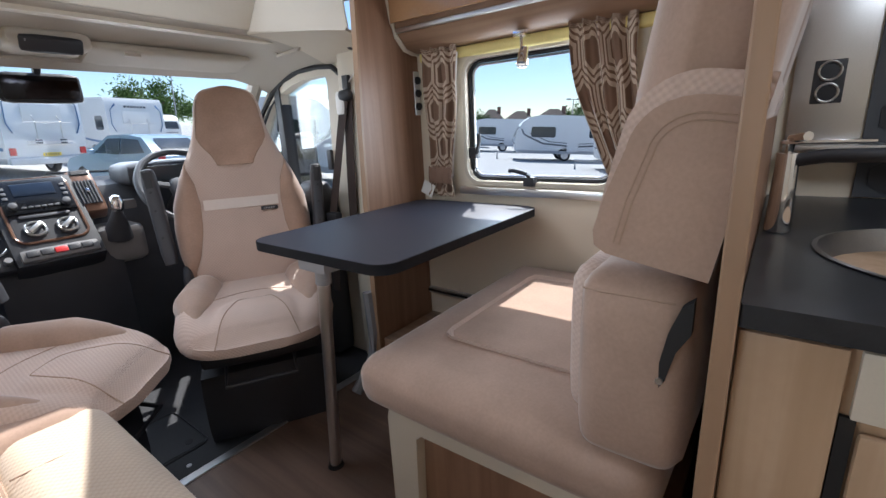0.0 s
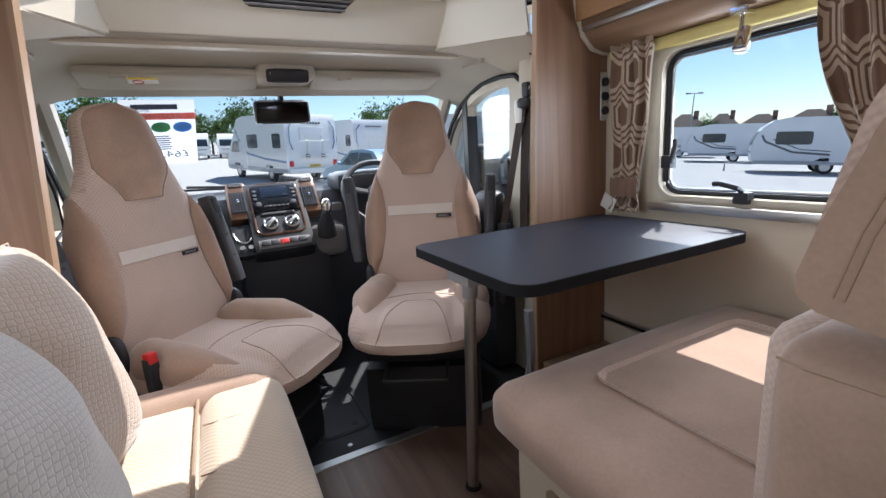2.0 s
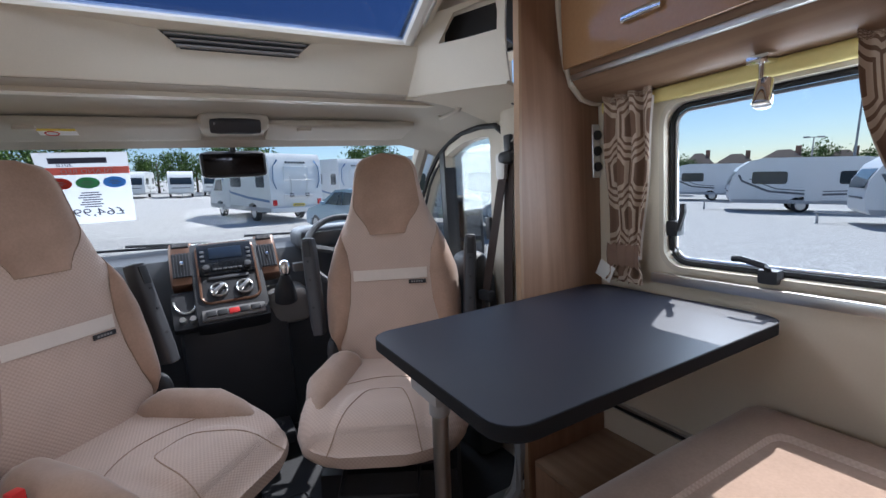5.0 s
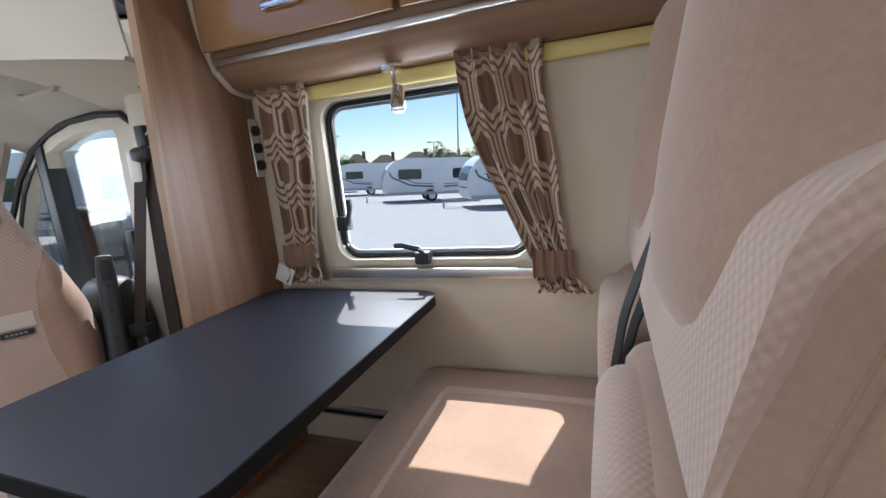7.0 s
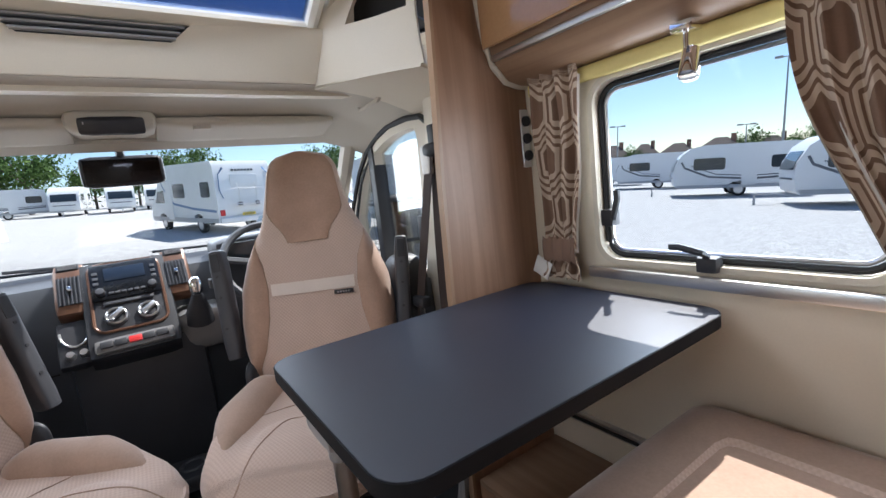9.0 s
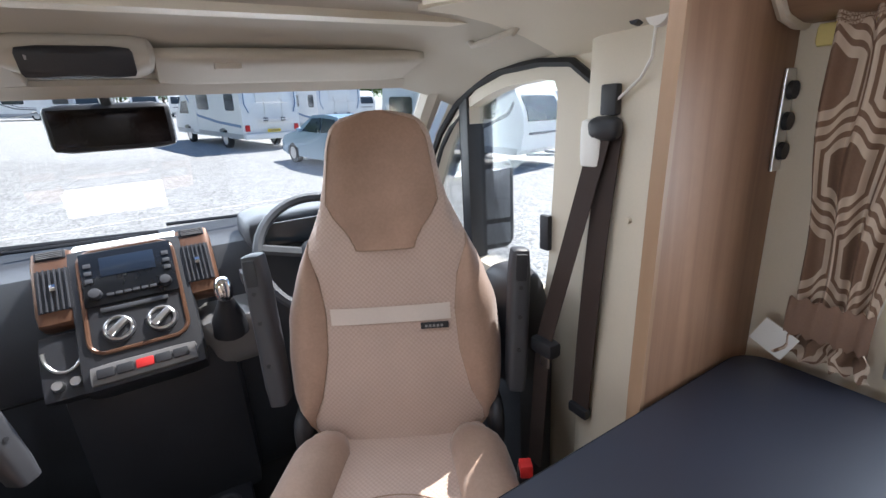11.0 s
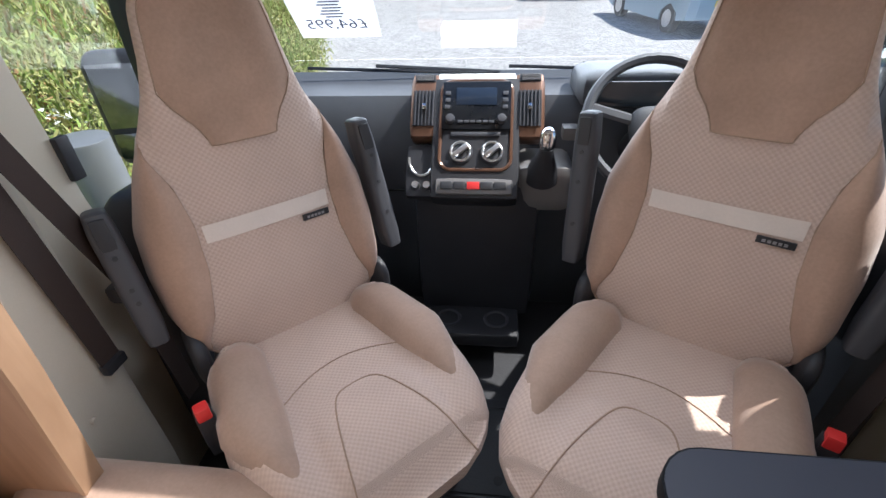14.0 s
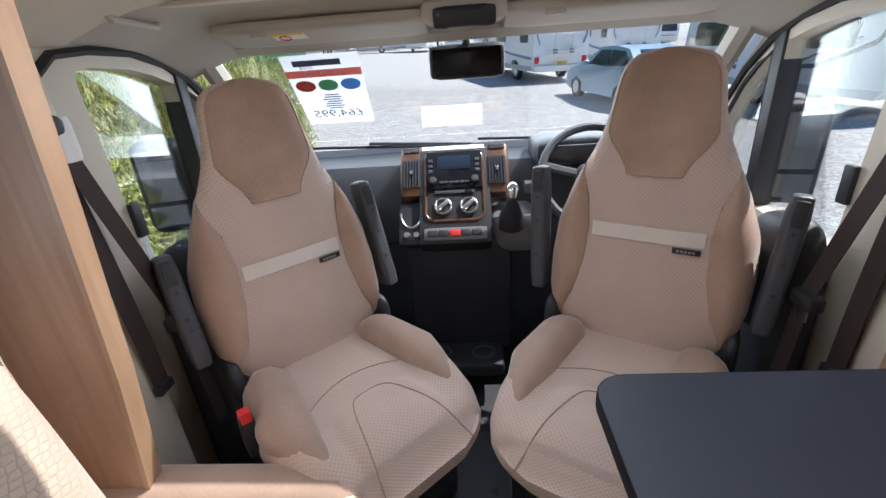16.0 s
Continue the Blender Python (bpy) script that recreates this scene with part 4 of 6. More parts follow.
# ---- lounge: sofa, bench, table ----
sofa = thing("sofa", "cream ribbed side sofa with a padded back along the window wall", "sofa")
part("base", box(-0.955, -0.20, 0.73, 1.58, 0, 0.30, 0.01), M_CREAM, sofa, "cream plinth")
part("seat_cushion", slab(-0.80, -0.372, 0.72, 1.545, 0.29, 0.452, 0.03, 4, 20, 0.008), M_CLOTH2, sofa, "ribbed cream seat cushion")
part("front_roll", slab(-0.374, -0.165, 0.72, 1.60, 0.28, 0.455, 0.055, 4, 20, 0.006), M_CLOTH2, sofa, "ribbed cream front roll")
part("end_bolster", slab(-0.80, -0.19, 1.525, 1.645, 0.27, 0.470, 0.05, 4, 12, 0.006), M_SUEDE2, sofa, "suede end bolster")
for y0, y1 in ((0.72, 1.552),):
    part("back_cushion", slab(-0.955, -0.80, y0, y1, 0.42, 0.775, 0.055, 4, 18, 0.02, m=Matrix.Translation((-0.95, 0, 0.42)) @ pose(0, 0, 0, 0, -8) @ Matrix.Translation((0.95, 0, -0.42))), M_SUEDE2, sofa, "padded back cushion")
for k in range(4):
    y = 1.40 - 0.19 * k
    part("seam", tube([(-0.36, y, 0.453), (-0.30, y - 0.01, 0.4585), (-0.225, y - 0.012, 0.4565), (-0.19, y - 0.012, 0.445), (-0.172, y - 0.012, 0.42), (-0.1645, y - 0.012, 0.36)], 0.0018, 5), M_PIPE, sofa)
part("seam", tube([(-0.373, 0.74, 0.452), (-0.373, 1.58, 0.452)], 0.004, 5), M_PIPE, sofa)


def scatter_cushion(label, at, w, h, material):
    c = thing("scatter_cushion", label, "cushion", at, "cushions on the sofa")

    def shape(p):
        r = Vector((p.x / w * 2, p.z / h * 2))
        k = max(abs(r.x), abs(r.y))
        q = max(0.0, (1 - abs(r.x) ** 3)) * max(0.0, (1 - abs(r.y) ** 3))
        pin = 1 - 0.07 * (1 - (r.x * r.y) ** 2) * k ** 4
        return (p.x * pin, p.y * q ** 0.42 + 0.012 * noise.noise(p * 9) * q, p.z * pin)

    one = bmesh.new()
    uv = one.loops.layers.uv.new("UVMap")
    n = 30
    for sd in (-1, 1):
        vs = [[one.verts.new(shape(Vector(((i / n - 0.5) * w, sd * 0.125, (j / n - 0.5) * h)))) for i in range(n + 1)] for j in range(n + 1)]
        for j in range(n):
            for i in range(n):
                f = one.faces.new((vs[j][i], vs[j][i + 1], vs[j + 1][i + 1], vs[j + 1][i]))
                for lp in f.loops:
                    lp[uv].uv = (lp.vert.co.x, lp.vert.co.z)
    bmesh.ops.remove_doubles(one, verts=one.verts, dist=0.001)
    part("cover", one, material, c)
    rim = []
    for a, b in (((-1, -1), (1, -1)), ((1, -1), (1, 1)), ((1, 1), (-1, 1)), ((-1, 1), (-1, -1))):
        for k in range(12):
            u = k / 12
            rim.append(shape(Vector(((a[0] + (b[0] - a[0]) * u) * w / 2, 0, (a[1] + (b[1] - a[1]) * u) * h / 2))))
    part("piping", tube(rim, 0.0022, 6, close=True), material, c)
    return c


def snake(name, color, dark, size, bump=0.35):
    """Velvet with a pressed scale pattern."""
    m = mat(name, color, 0.75, 0, 0.10, 8, 200, 0.0, 0.3, sheen=0.6)
    n, l = m.node_tree.nodes, m.node_tree.links
    b = n["Principled BSDF"]
    tc, mp, vo = n.new("ShaderNodeTexCoord"), n.new("ShaderNodeMapping"), n.new("ShaderNodeTexVoronoi")
    mp.inputs["Scale"].default_value = (1 / size * 0.7, 1 / size, 1)
    mp.inputs["Rotation"].default_value = (0, 0, 0.35)
    l.new(tc.outputs["UV"], mp.inputs[0]), l.new(mp.outputs[0], vo.inputs["Vector"])
    vo.feature = "DISTANCE_TO_EDGE"
    vo.inputs["Scale"].default_value, vo.inputs["Randomness"].default_value = 1.0, 0.35
    r = n.new("ShaderNodeMapRange")
    r.inputs["From Min"].default_value, r.inputs["From Max"].default_value = 0.02, 0.16
    l.new(vo.outputs["Distance"], r.inputs[0])
    mx = n.new("ShaderNodeMix")
    mx.data_type = "RGBA"
    old = b.inputs["Base Color"].links[0].from_socket
    mx.inputs["A"].default_value = (*dark, 1)
    l.new(r.outputs[0], mx.inputs[0]), l.new(old, mx.inputs["B"])
    l.new(mx.outputs["Result"], b.inputs["Base Color"])
    bp = n.new("ShaderNodeBump")
    bp.inputs["Strength"].default_value, bp.inputs["Distance"].default_value = bump, 0.004
    l.new(r.outputs[0], bp.inputs["Height"]), l.new(bp.outputs[0], b.inputs["Normal"])
    return m


M_SNAKE1 = snake("beige_scale_velvet", (0.48, 0.37, 0.29), (0.43, 0.325, 0.255), 0.0100)
M_SNAKE2 = snake("silver_scale_velvet", (0.50, 0.455, 0.42), (0.44, 0.40, 0.37), 0.0085)
scatter_cushion("beige velvet cushion with a scale pattern leaning on the sofa back", Matrix.Translation((-0.605, 1.235, 0.685)) @ pose(0, 0, 0, -13, -2, 74), 0.37, 0.46, M_SNAKE1)
scatter_cushion("silver-grey velvet cushion with a scale pattern leaning on the sofa back", Matrix.Translation((-0.545, 0.925, 0.662)) @ pose(0, 0, 0, -12, 0, 96), 0.40, 0.42, M_SNAKE2)

bench = thing("travel_bench", "mushroom suede two-seat bench with a cream and walnut base", "bench seat")
part("base", box(0.285, 1.085, 0.40, 1.00, 0, 0.40), M_WOOD, bench, "walnut base inset")
part("base_frame", sheet([(0.40, 0.0), (1.035, 0.0), (1.035, 0.36), (1.02, 0.42), (0.98, 0.43), (0.40, 0.43)], [[(0.46, 0.04), (0.955, 0.04), (0.945, 0.33), (0.93, 0.345), (0.46, 0.355)]], lambda u, v, d: (0.255 + d, u, v), 0.03, 0.005), M_CREAM, bench, "cream side frame")
part("seat_cushion", slab(0.205, 1.085, 0.42, 1.09, 0.405, 0.53, 0.05, 4, 16, 0.008), M_SUEDE2, bench, "mushroom suede seat cushion")
part("seat_insert", slab(0.40, 0.93, 0.58, 0.965, 0.515, 0.543, 0.03, 4, 12, 0.003), M_CLOTH, bench, "woven cream seat insert")
for x0, x1 in ((0.215, 0.64), (0.665, 1.085)):
    part("lower_back", slab(x0, x1, 0.395, 0.555, 0.52, 0.825, 0.035, 4, 12, 0.012), M_SUEDE2, bench, "mushroom suede lower back cushion")
    part("lower_insert", slab(x0 + 0.055, x1 - 0.055, 0.50, 0.592, 0.545, 0.815, 0.035, 3, 8, 0.006), M_CLOTH, bench, "woven cream lower insert")
    tilt = Matrix.Translation((0, 0.40, 0.83)) @ pose(0, 0, 0, 10) @ Matrix.Translation((0, -0.40, -0.83))
    bow = [(0.448 + 0.088 * math.sin(a), 1.000 + 0.088 * math.cos(a)) for a in np.linspace(0, math.pi / 2, 11)]
    bm = sheet([(0.388, 0.845), (0.388, 1.088)] + bow + [(0.541, 0.93), (0.543, 0.865), (0.535, 0.848), (0.52, 0.845)], [], lambda u, v, d, x0=x0, x1=x1: (x0 + 0.004 + d * (x1 - x0 - 0.008), u, v), 1.0, 0.012)
    bm.normal_update()
    uv = bm.loops.layers.uv.verify()
    for f in bm.faces:
        flat = abs(f.normal.x) > 0.7
        for lp in f.loops:
            lp[uv].uv = (lp.vert.co.y, lp.vert.co.z) if flat else (lp.vert.co.x, lp.vert.co.z + lp.vert.co.y)
    bm.transform(tilt)
    part("upper_back", bm, M_CLOTH, bench, "woven cream upper back that shows as a band round the headrest")
    corner = [(0.436 + 0.075 * math.sin(a), 0.985 + 0.075 * math.cos(a)) for a in np.linspace(0, math.pi / 2, 9)]
    side_outline = [(0.388, 0.842), (0.388, 1.060)] + corner + [(0.524, 0.92), (0.529, 0.870), (0.523, 0.850), (0.505, 0.842)]
    for xa in (x0 - 0.008, x1 - 0.092):
        bm = sheet(side_outline, [], lambda u, v, d, xa=xa: (xa + d, u + 0.012 * min(1, (u - 0.388) / 0.1), v), 0.10, 0.02)
        bm.transform(tilt)
        part("side_panel", bm, M_SUEDE2, bench, "stitched mushroom suede side panel")
    for g in (0.020, 0.028):
        arc = [(0.392, 1.060 - g)] + [(0.442 + (0.075 - g) * math.sin(a), 0.985 + (0.075 - g) * math.cos(a)) for a in np.linspace(0, math.pi / 2, 9)] + [(0.527 - g, 0.92), (0.530 - g, 0.860)]
        part("stitching", tube([tilt @ Vector((x0 - 0.0082, u, v)) for u, v in arc], 0.0013, 5), M_PIPE, bench)
    part("recline_slot", sheet([(0.398, 0.812), (0.412, 0.800), (0.425, 0.762), (0.433, 0.715), (0.431, 0.677), (0.424, 0.690), (0.414, 0.735), (0.398, 0.765)], [], lambda u, v, d: (x0 - 0.0085 + d, u, v), 0.02), M_RUBBER, bench, "dark recliner slot")
    part("slot_screw", cyl((x0 - 0.011, 0.431, 0.688), (x0 - 0.004, 0.431, 0.688), 0.005, 0.005, 12), M_ALU, bench, "silver screw")
    part("seam", tube([(x0 + 0.01, 0.548, 0.80), (x0 - 0.0005, 0.52, 0.802), (x0 - 0.0005, 0.42, 0.802)], 0.0016, 5), M_PIPE, bench)
    hr = slab(x0 + 0.022, x1 - 0.022, 0.392, 0.572, 0.90, 1.315, 0.055, 5, 18, 0.0)
    for v in hr.verts:
        k = max(0.0, (1.09 - v.co.z) / 0.19)
        mid = (x0 + x1) / 2
        v.co.x = mid + (v.co.x - mid) * (1 - 0.34 * k ** 1.5)
        if v.co.y > 0.45:
            v.co.y -= (0.020 * k ** 2 + 0.060 * (abs(v.co.x - mid) / 0.19) ** 2) * (v.co.y - 0.45) / 0.12
    hr.transform(tilt)
    part("headrest", hr, M_SUEDE2, bench, "mushroom suede headrest tapering down to a tongue")
bb = thing("seat_belt", "black lap belt on the bench", "seat belt")
for line in ([(0.589, 0.577), (0.725, 0.572), (0.850, 0.551), (0.901, 0.534), (0.975, 0.506)], [(0.684, 0.572), (0.758, 0.556), (0.835, 0.537), (0.879, 0.522), (0.945, 0.504)]):
    part("webbing", solid(grid(1, 14, lambda u, v: (0.641 + 0.022 * u, lerp(line, line[-1][0] + (line[0][0] - line[-1][0]) * v) + 0.008 * u, line[-1][0] + (line[0][0] - line[-1][0]) * v)), 0.003), M_RUBBER, bb)
part("buckle", slab(0.636, 0.668, 0.575, 0.60, 0.54, 0.60, 0.008, 2, 2), M_BLACK, bb, "black belt buckle")

table = thing("dining_table", "black laminate table hinged to the wall on one silver leg", "table")
part("tabletop", sheet(rounded(0.25, 1.045, 1.0, 1.545, 0.055), [], lambda u, v, d: (u, v, 0.728 + d), 0.027, 0.006), M_TABLE, table)
part("edging", sheet(rounded(0.2475, 1.0475, 0.9975, 1.5475, 0.0575), [rounded(0.2502, 1.0448, 1.0002, 1.5448, 0.0548)], lambda u, v, d: (u, v, 0.7285 + d), 0.0255, 0.0008), M_EDGE, table, "black edge band")
part("leg", cyl((0.32, 1.37, 0.0), (0.285, 1.262, 0.70), 0.017, 0.017, 20), M_ALU, table, "silver tubular leg")
part("leg_bracket", cyl((0.287, 1.268, 0.66), (0.285, 1.262, 0.70), 0.021, 0.021, 20), M_GREYSEAT, table)
part("hinge_plate", slab(0.25, 0.36, 1.21, 1.32, 0.70, 0.73, 0.006, 2, 2), M_GREYSEAT, table)
part("foot", cyl((0.32, 1.37, 0.0), (0.32, 1.37, 0.012), 0.026, 0.022, 16), M_RUBBER, table)
part("wall_bracket", box(1.02, 1.088, 1.06, 1.50, 0.70, 0.727, 0.004), M_EDGE, table)
rail = thing("wall_rail", "brushed metal rail on the wall below the table", "rail")
part("bar", box(1.068, 1.088, 1.20, 1.555, 0.318, 0.345, 0.005), M_ALU, rail)
part("groove", box(1.064, 1.069, 1.20, 1.555, 0.327, 0.336), M_RUBBER, rail)
wl = thing("floor_locker", "walnut step locker under the table", "cabinet")
part("top", box(0.76, 1.088, 1.20, 1.555, 0.20, 0.218, 0.003), M_WOODY, wl)
part("front", box(0.76, 0.775, 1.20, 1.555, 0, 0.20), M_WOOD, wl)
sb = thing("seat_box_bracket", "grey plastic bracket at the foot of the bulkhead", "bracket")
part("bracket", tube([(0.735, 1.60, 0.42), (0.735, 1.59, 0.25), (0.71, 1.59, 0.12), (0.62, 1.60, 0.02)], 0.022, 8), M_GREYSEAT, sb)

# ---- windows, lockers, curtains ----
def wall_window(name, x, sx, outline, y0, y1, z0, z1):
    w = thing(name, "acrylic caravan window with black seal and cream frame", "window", kind="structure")
    inner = rounded(y0 + 0.02, y1 - 0.02, z0 + 0.02, z1 - 0.02, 0.04)
    fr = rounded(y0 - 0.014, y1 + 0.014, z0 - 0.014, z1 + 0.014, 0.065)
    part("frame", sheet(fr, [outline], lambda u, v, d: (x - sx * d, u, v), 0.012, 0.002), M_PILLAR, w, "cream window frame")
    part("seal", tube([(x + sx * 0.015, u, v) for u, v in rounded(y0 + 0.008, y1 - 0.008, z0 + 0.008, z1 - 0.008, 0.05)], 0.0075, 6, close=True), M_RUBBER, w, "black rubber seal")
    part("pane", sheet(outline, [], lambda u, v, d: (x + sx * (0.022 + d), u, v), 0.004), M_ACRYLIC, w).visible_shadow = False
    part("rim", tube([(x + sx * 0.018, u, v) for u, v in inner], 0.005, 6, close=True), M_ALU, w)
    part("sill_rail", box(min(x - sx * 0.03, x - sx * 0.012), max(x - sx * 0.03, x - sx * 0.012), y0 - 0.05, y1 + 0.03, z0 - 0.05, z0 - 0.022, 0.004), M_ALU, w, "aluminium blind rail")
    # Added strip whose yellow stands in for light on the wall.
    glow = part("glow_strip", slab(min(x - sx * 0.028, x - sx * 0.002), max(x - sx * 0.028, x - sx * 0.002), (0.40 if sx > 0 else y0 - 0.02), (1.53 if sx > 0 else y1 + 0.02), z1 + 0.010, z1 + 0.049, 0.010, 3, 3), M_WALLGLOW, w, "yellow strip standing in for the glow on the wall")
    for y, z, rot in ((y1 - 0.035, z0 + 0.11, 90), ((y0 + y1) / 2 + 0.012, z0 + 0.005, 0)):
        cm = Matrix.Translation((x - sx * 0.012, y, z)) @ pose(0, 0, 0, rot, 0, 0)
        c = part("catch", slab(-0.018, 0.018, -0.022, 0.022, -0.018, 0.018, 0.006, 2, 2, m=cm), M_BLACK, w, "black window catch")
        part("catch_lever", tube([cm @ Vector((-sx * 0.012, 0.0, 0.018)), cm @ Vector((-sx * 0.03, 0.0, 0.03)), cm @ Vector((-sx * 0.03, 0.05, 0.042)), cm @ Vector((-sx * 0.028, 0.07, 0.040))], 0.008, 6), M_BLACK, c)
    return w


wall_window("window_1", XR, 1, WIN_R, 0.755, 1.325, 0.835, 1.285)
wall_window("window_2", XL, -1, WIN_L, 0.62, 1.385, 0.865, 1.40)
LOCKER = [(1.088, 1.335), (1.055, 1.335), (1.01, 1.345), (0.968, 1.385), (0.948, 1.43), (0.935, 1.50), (0.925, 1.60), (0.925, 1.75), (0.94, 1.949), (1.088, 1.949)]
for side, nm in ((1, "right"), (-1, "left")):
    def X(x, side=side):
        return x if side > 0 else 2 * CX - x
    dz, dx = (0.0, 0.0) if side > 0 else (0.045, 0.115)
    lk = thing("overhead_locker", "walnut overhead locker with gloss bronze doors and chrome handles", "cabinet", group="overhead lockers")
    part("carcass", sheet([(u - (dx if u < 1.05 else 0), v + (dz if v < 1.7 else 0)) for u, v in LOCKER], [], lambda u, v, d: (X(u), 0.37 + d, v), 1.185), M_WOODY, lk)
    part("edge_trim", tube([(X(u - 0.006 - (dx if u < 1.05 else 0)), 1.552, v + (dz if v < 1.7 else 0)) for u, v in LOCKER[:8]], 0.009, 8), M_CREAM, lk, "cream edge trim")
    part("silver_strip", box(min(X(0.946 - dx), X(0.962 - dx)), max(X(0.946 - dx), X(0.962 - dx)), 0.38, 1.54, 1.394 + dz, 1.410 + dz, 0.003), M_ALU, lk, "silver strip")
    for k, (y0, y1) in enumerate(((0.99, 1.535), (0.42, 0.975))):
        d = part("door", slab(min(X(0.908 - dx), X(0.925 - dx)), max(X(0.908 - dx), X(0.925 - dx)), y0, y1, 1.42 + dz, 1.90, 0.006, 2, 4), M_BRONZE, lk, "gloss bronze door")
        part("handle", slab(min(X(0.895 - dx), X(0.908 - dx)), max(X(0.895 - dx), X(0.908 - dx)), y0 + 0.22, y0 + 0.33, 1.475 + dz, 1.497 + dz, 0.005, 2, 3), M_CHROME, d, "chrome handle")
    sp = thing("spot_lamp", "chrome swivel reading spot under the locker", "lamp", Matrix.Translation((X(1.017 - dx * 0.75), 1.055 if side > 0 else 1.43, 1.334 + dz)), "reading spots")
    part("base", slab(-0.022, 0.022, -0.022, 0.022, -0.018, 0.002, 0.004, 2, 2), M_CHROME, sp)
    part("stem", cyl((0, 0, -0.05), (0, 0, -0.016), 0.006, 0.006, 10), M_CHROME, sp)
    part("head", cyl((0.008 * side, -0.005, -0.052), (-0.022 * side, -0.012, -0.105), 0.016, 0.019, 16, bevel=0.003), M_CHROME, sp)
swp = thing("switch_panel", "brushed metal panel with three black sockets on the bulkhead", "switch panel")
part("plate", slab(1.052, 1.086, 1.552, 1.560, 1.10, 1.27, 0.004, 2, 3), M_ALU, swp)
for z in (1.135, 1.185, 1.235):
    part("socket", cyl((1.069, 1.552, z), (1.069, 1.544, z), 0.0155, 0.0145, 16), M_BLACK, swp)


def hex_cloth(name, base, line, size):
    """Brown curtain cloth printed with double hexagon outlines."""
    m = mat(name, base, 0.9, 0, 0.12, 10, 300, 0.1, 0.2)
    n, l = m.node_tree.nodes, m.node_tree.links
    b = n["Principled BSDF"]

    def vm(op, *ins):
        v = n.new("ShaderNodeVectorMath")
        v.operation = op
        for k, i in enumerate(ins):
            if isinstance(i, tuple):
                v.inputs[k].default_value = i
            else:
                l.new(i, v.inputs[k])
        return v.outputs["Value"] if op in ("DOT_PRODUCT", "LENGTH") else v.outputs[0]

    def mm(op, *ins):
        v = n.new("ShaderNodeMath")
        v.operation = op
        for k, i in enumerate(ins):
            if isinstance(i, (int, float)):
                v.inputs[k].default_value = i
            else:
                l.new(i, v.inputs[k])
        return v.outputs[0]

    tc = n.new("ShaderNodeTexCoord")
    p = vm("MULTIPLY", tc.outputs["UV"], (1 / size, 1 / size / 1.18, 0.0))
    r, h = (1.0, 1.7320508, 1.0), (0.5, 0.8660254, 0.0)
    a = vm("SUBTRACT", vm("MODULO", p, r), h)
    c = vm("SUBTRACT", vm("MODULO", vm("ADD", p, h), r), h)
    near = mm("LESS_THAN", vm("DOT_PRODUCT", a, a), vm("DOT_PRODUCT", c, c))
    mx = n.new("ShaderNodeMix")
    mx.data_type = "VECTOR"
    l.new(near, mx.inputs[0]), l.new(c, mx.inputs["A"]), l.new(a, mx.inputs["B"])
    g = vm("ABSOLUTE", mx.outputs["Result"])
    sp = n.new("ShaderNodeSeparateXYZ")
    l.new(g, sp.inputs[0])
    d = mm("MAXIMUM", sp.outputs[0], vm("DOT_PRODUCT", g, (0.5, 0.8660254, 0.0)))
    outer = mm("MULTIPLY", mm("GREATER_THAN", d, 0.405), mm("LESS_THAN", d, 0.475))
    inner = mm("MULTIPLY", mm("GREATER_THAN", d, 0.27), mm("LESS_THAN", d, 0.355))
    f = mm("MAXIMUM", outer, inner)
    cm = n.new("ShaderNodeMix")
    cm.data_type = "RGBA"
    old = b.inputs["Base Color"].links[0].from_socket
    cm.inputs["B"].default_value = (*line, 1)
    l.new(f, cm.inputs[0]), l.new(old, cm.inputs["A"])
    l.new(cm.outputs["Result"], b.inputs["Base Color"])
    return m


M_CURT = hex_cloth("hexagon_print_curtain", (0.22, 0.14, 0.10), (0.60, 0.49, 0.39), 0.135)
M_TIE = mat("plain_brown_cloth", (0.24, 0.155, 0.115), 0.9, 0, 0.1, 10, 300, 0.1, 0.2)
M_LINER = mat("white_curtain_lining", (0.80, 0.78, 0.74), 0.9, 0, 0.05, 10, 300, 0.1, 0.2)


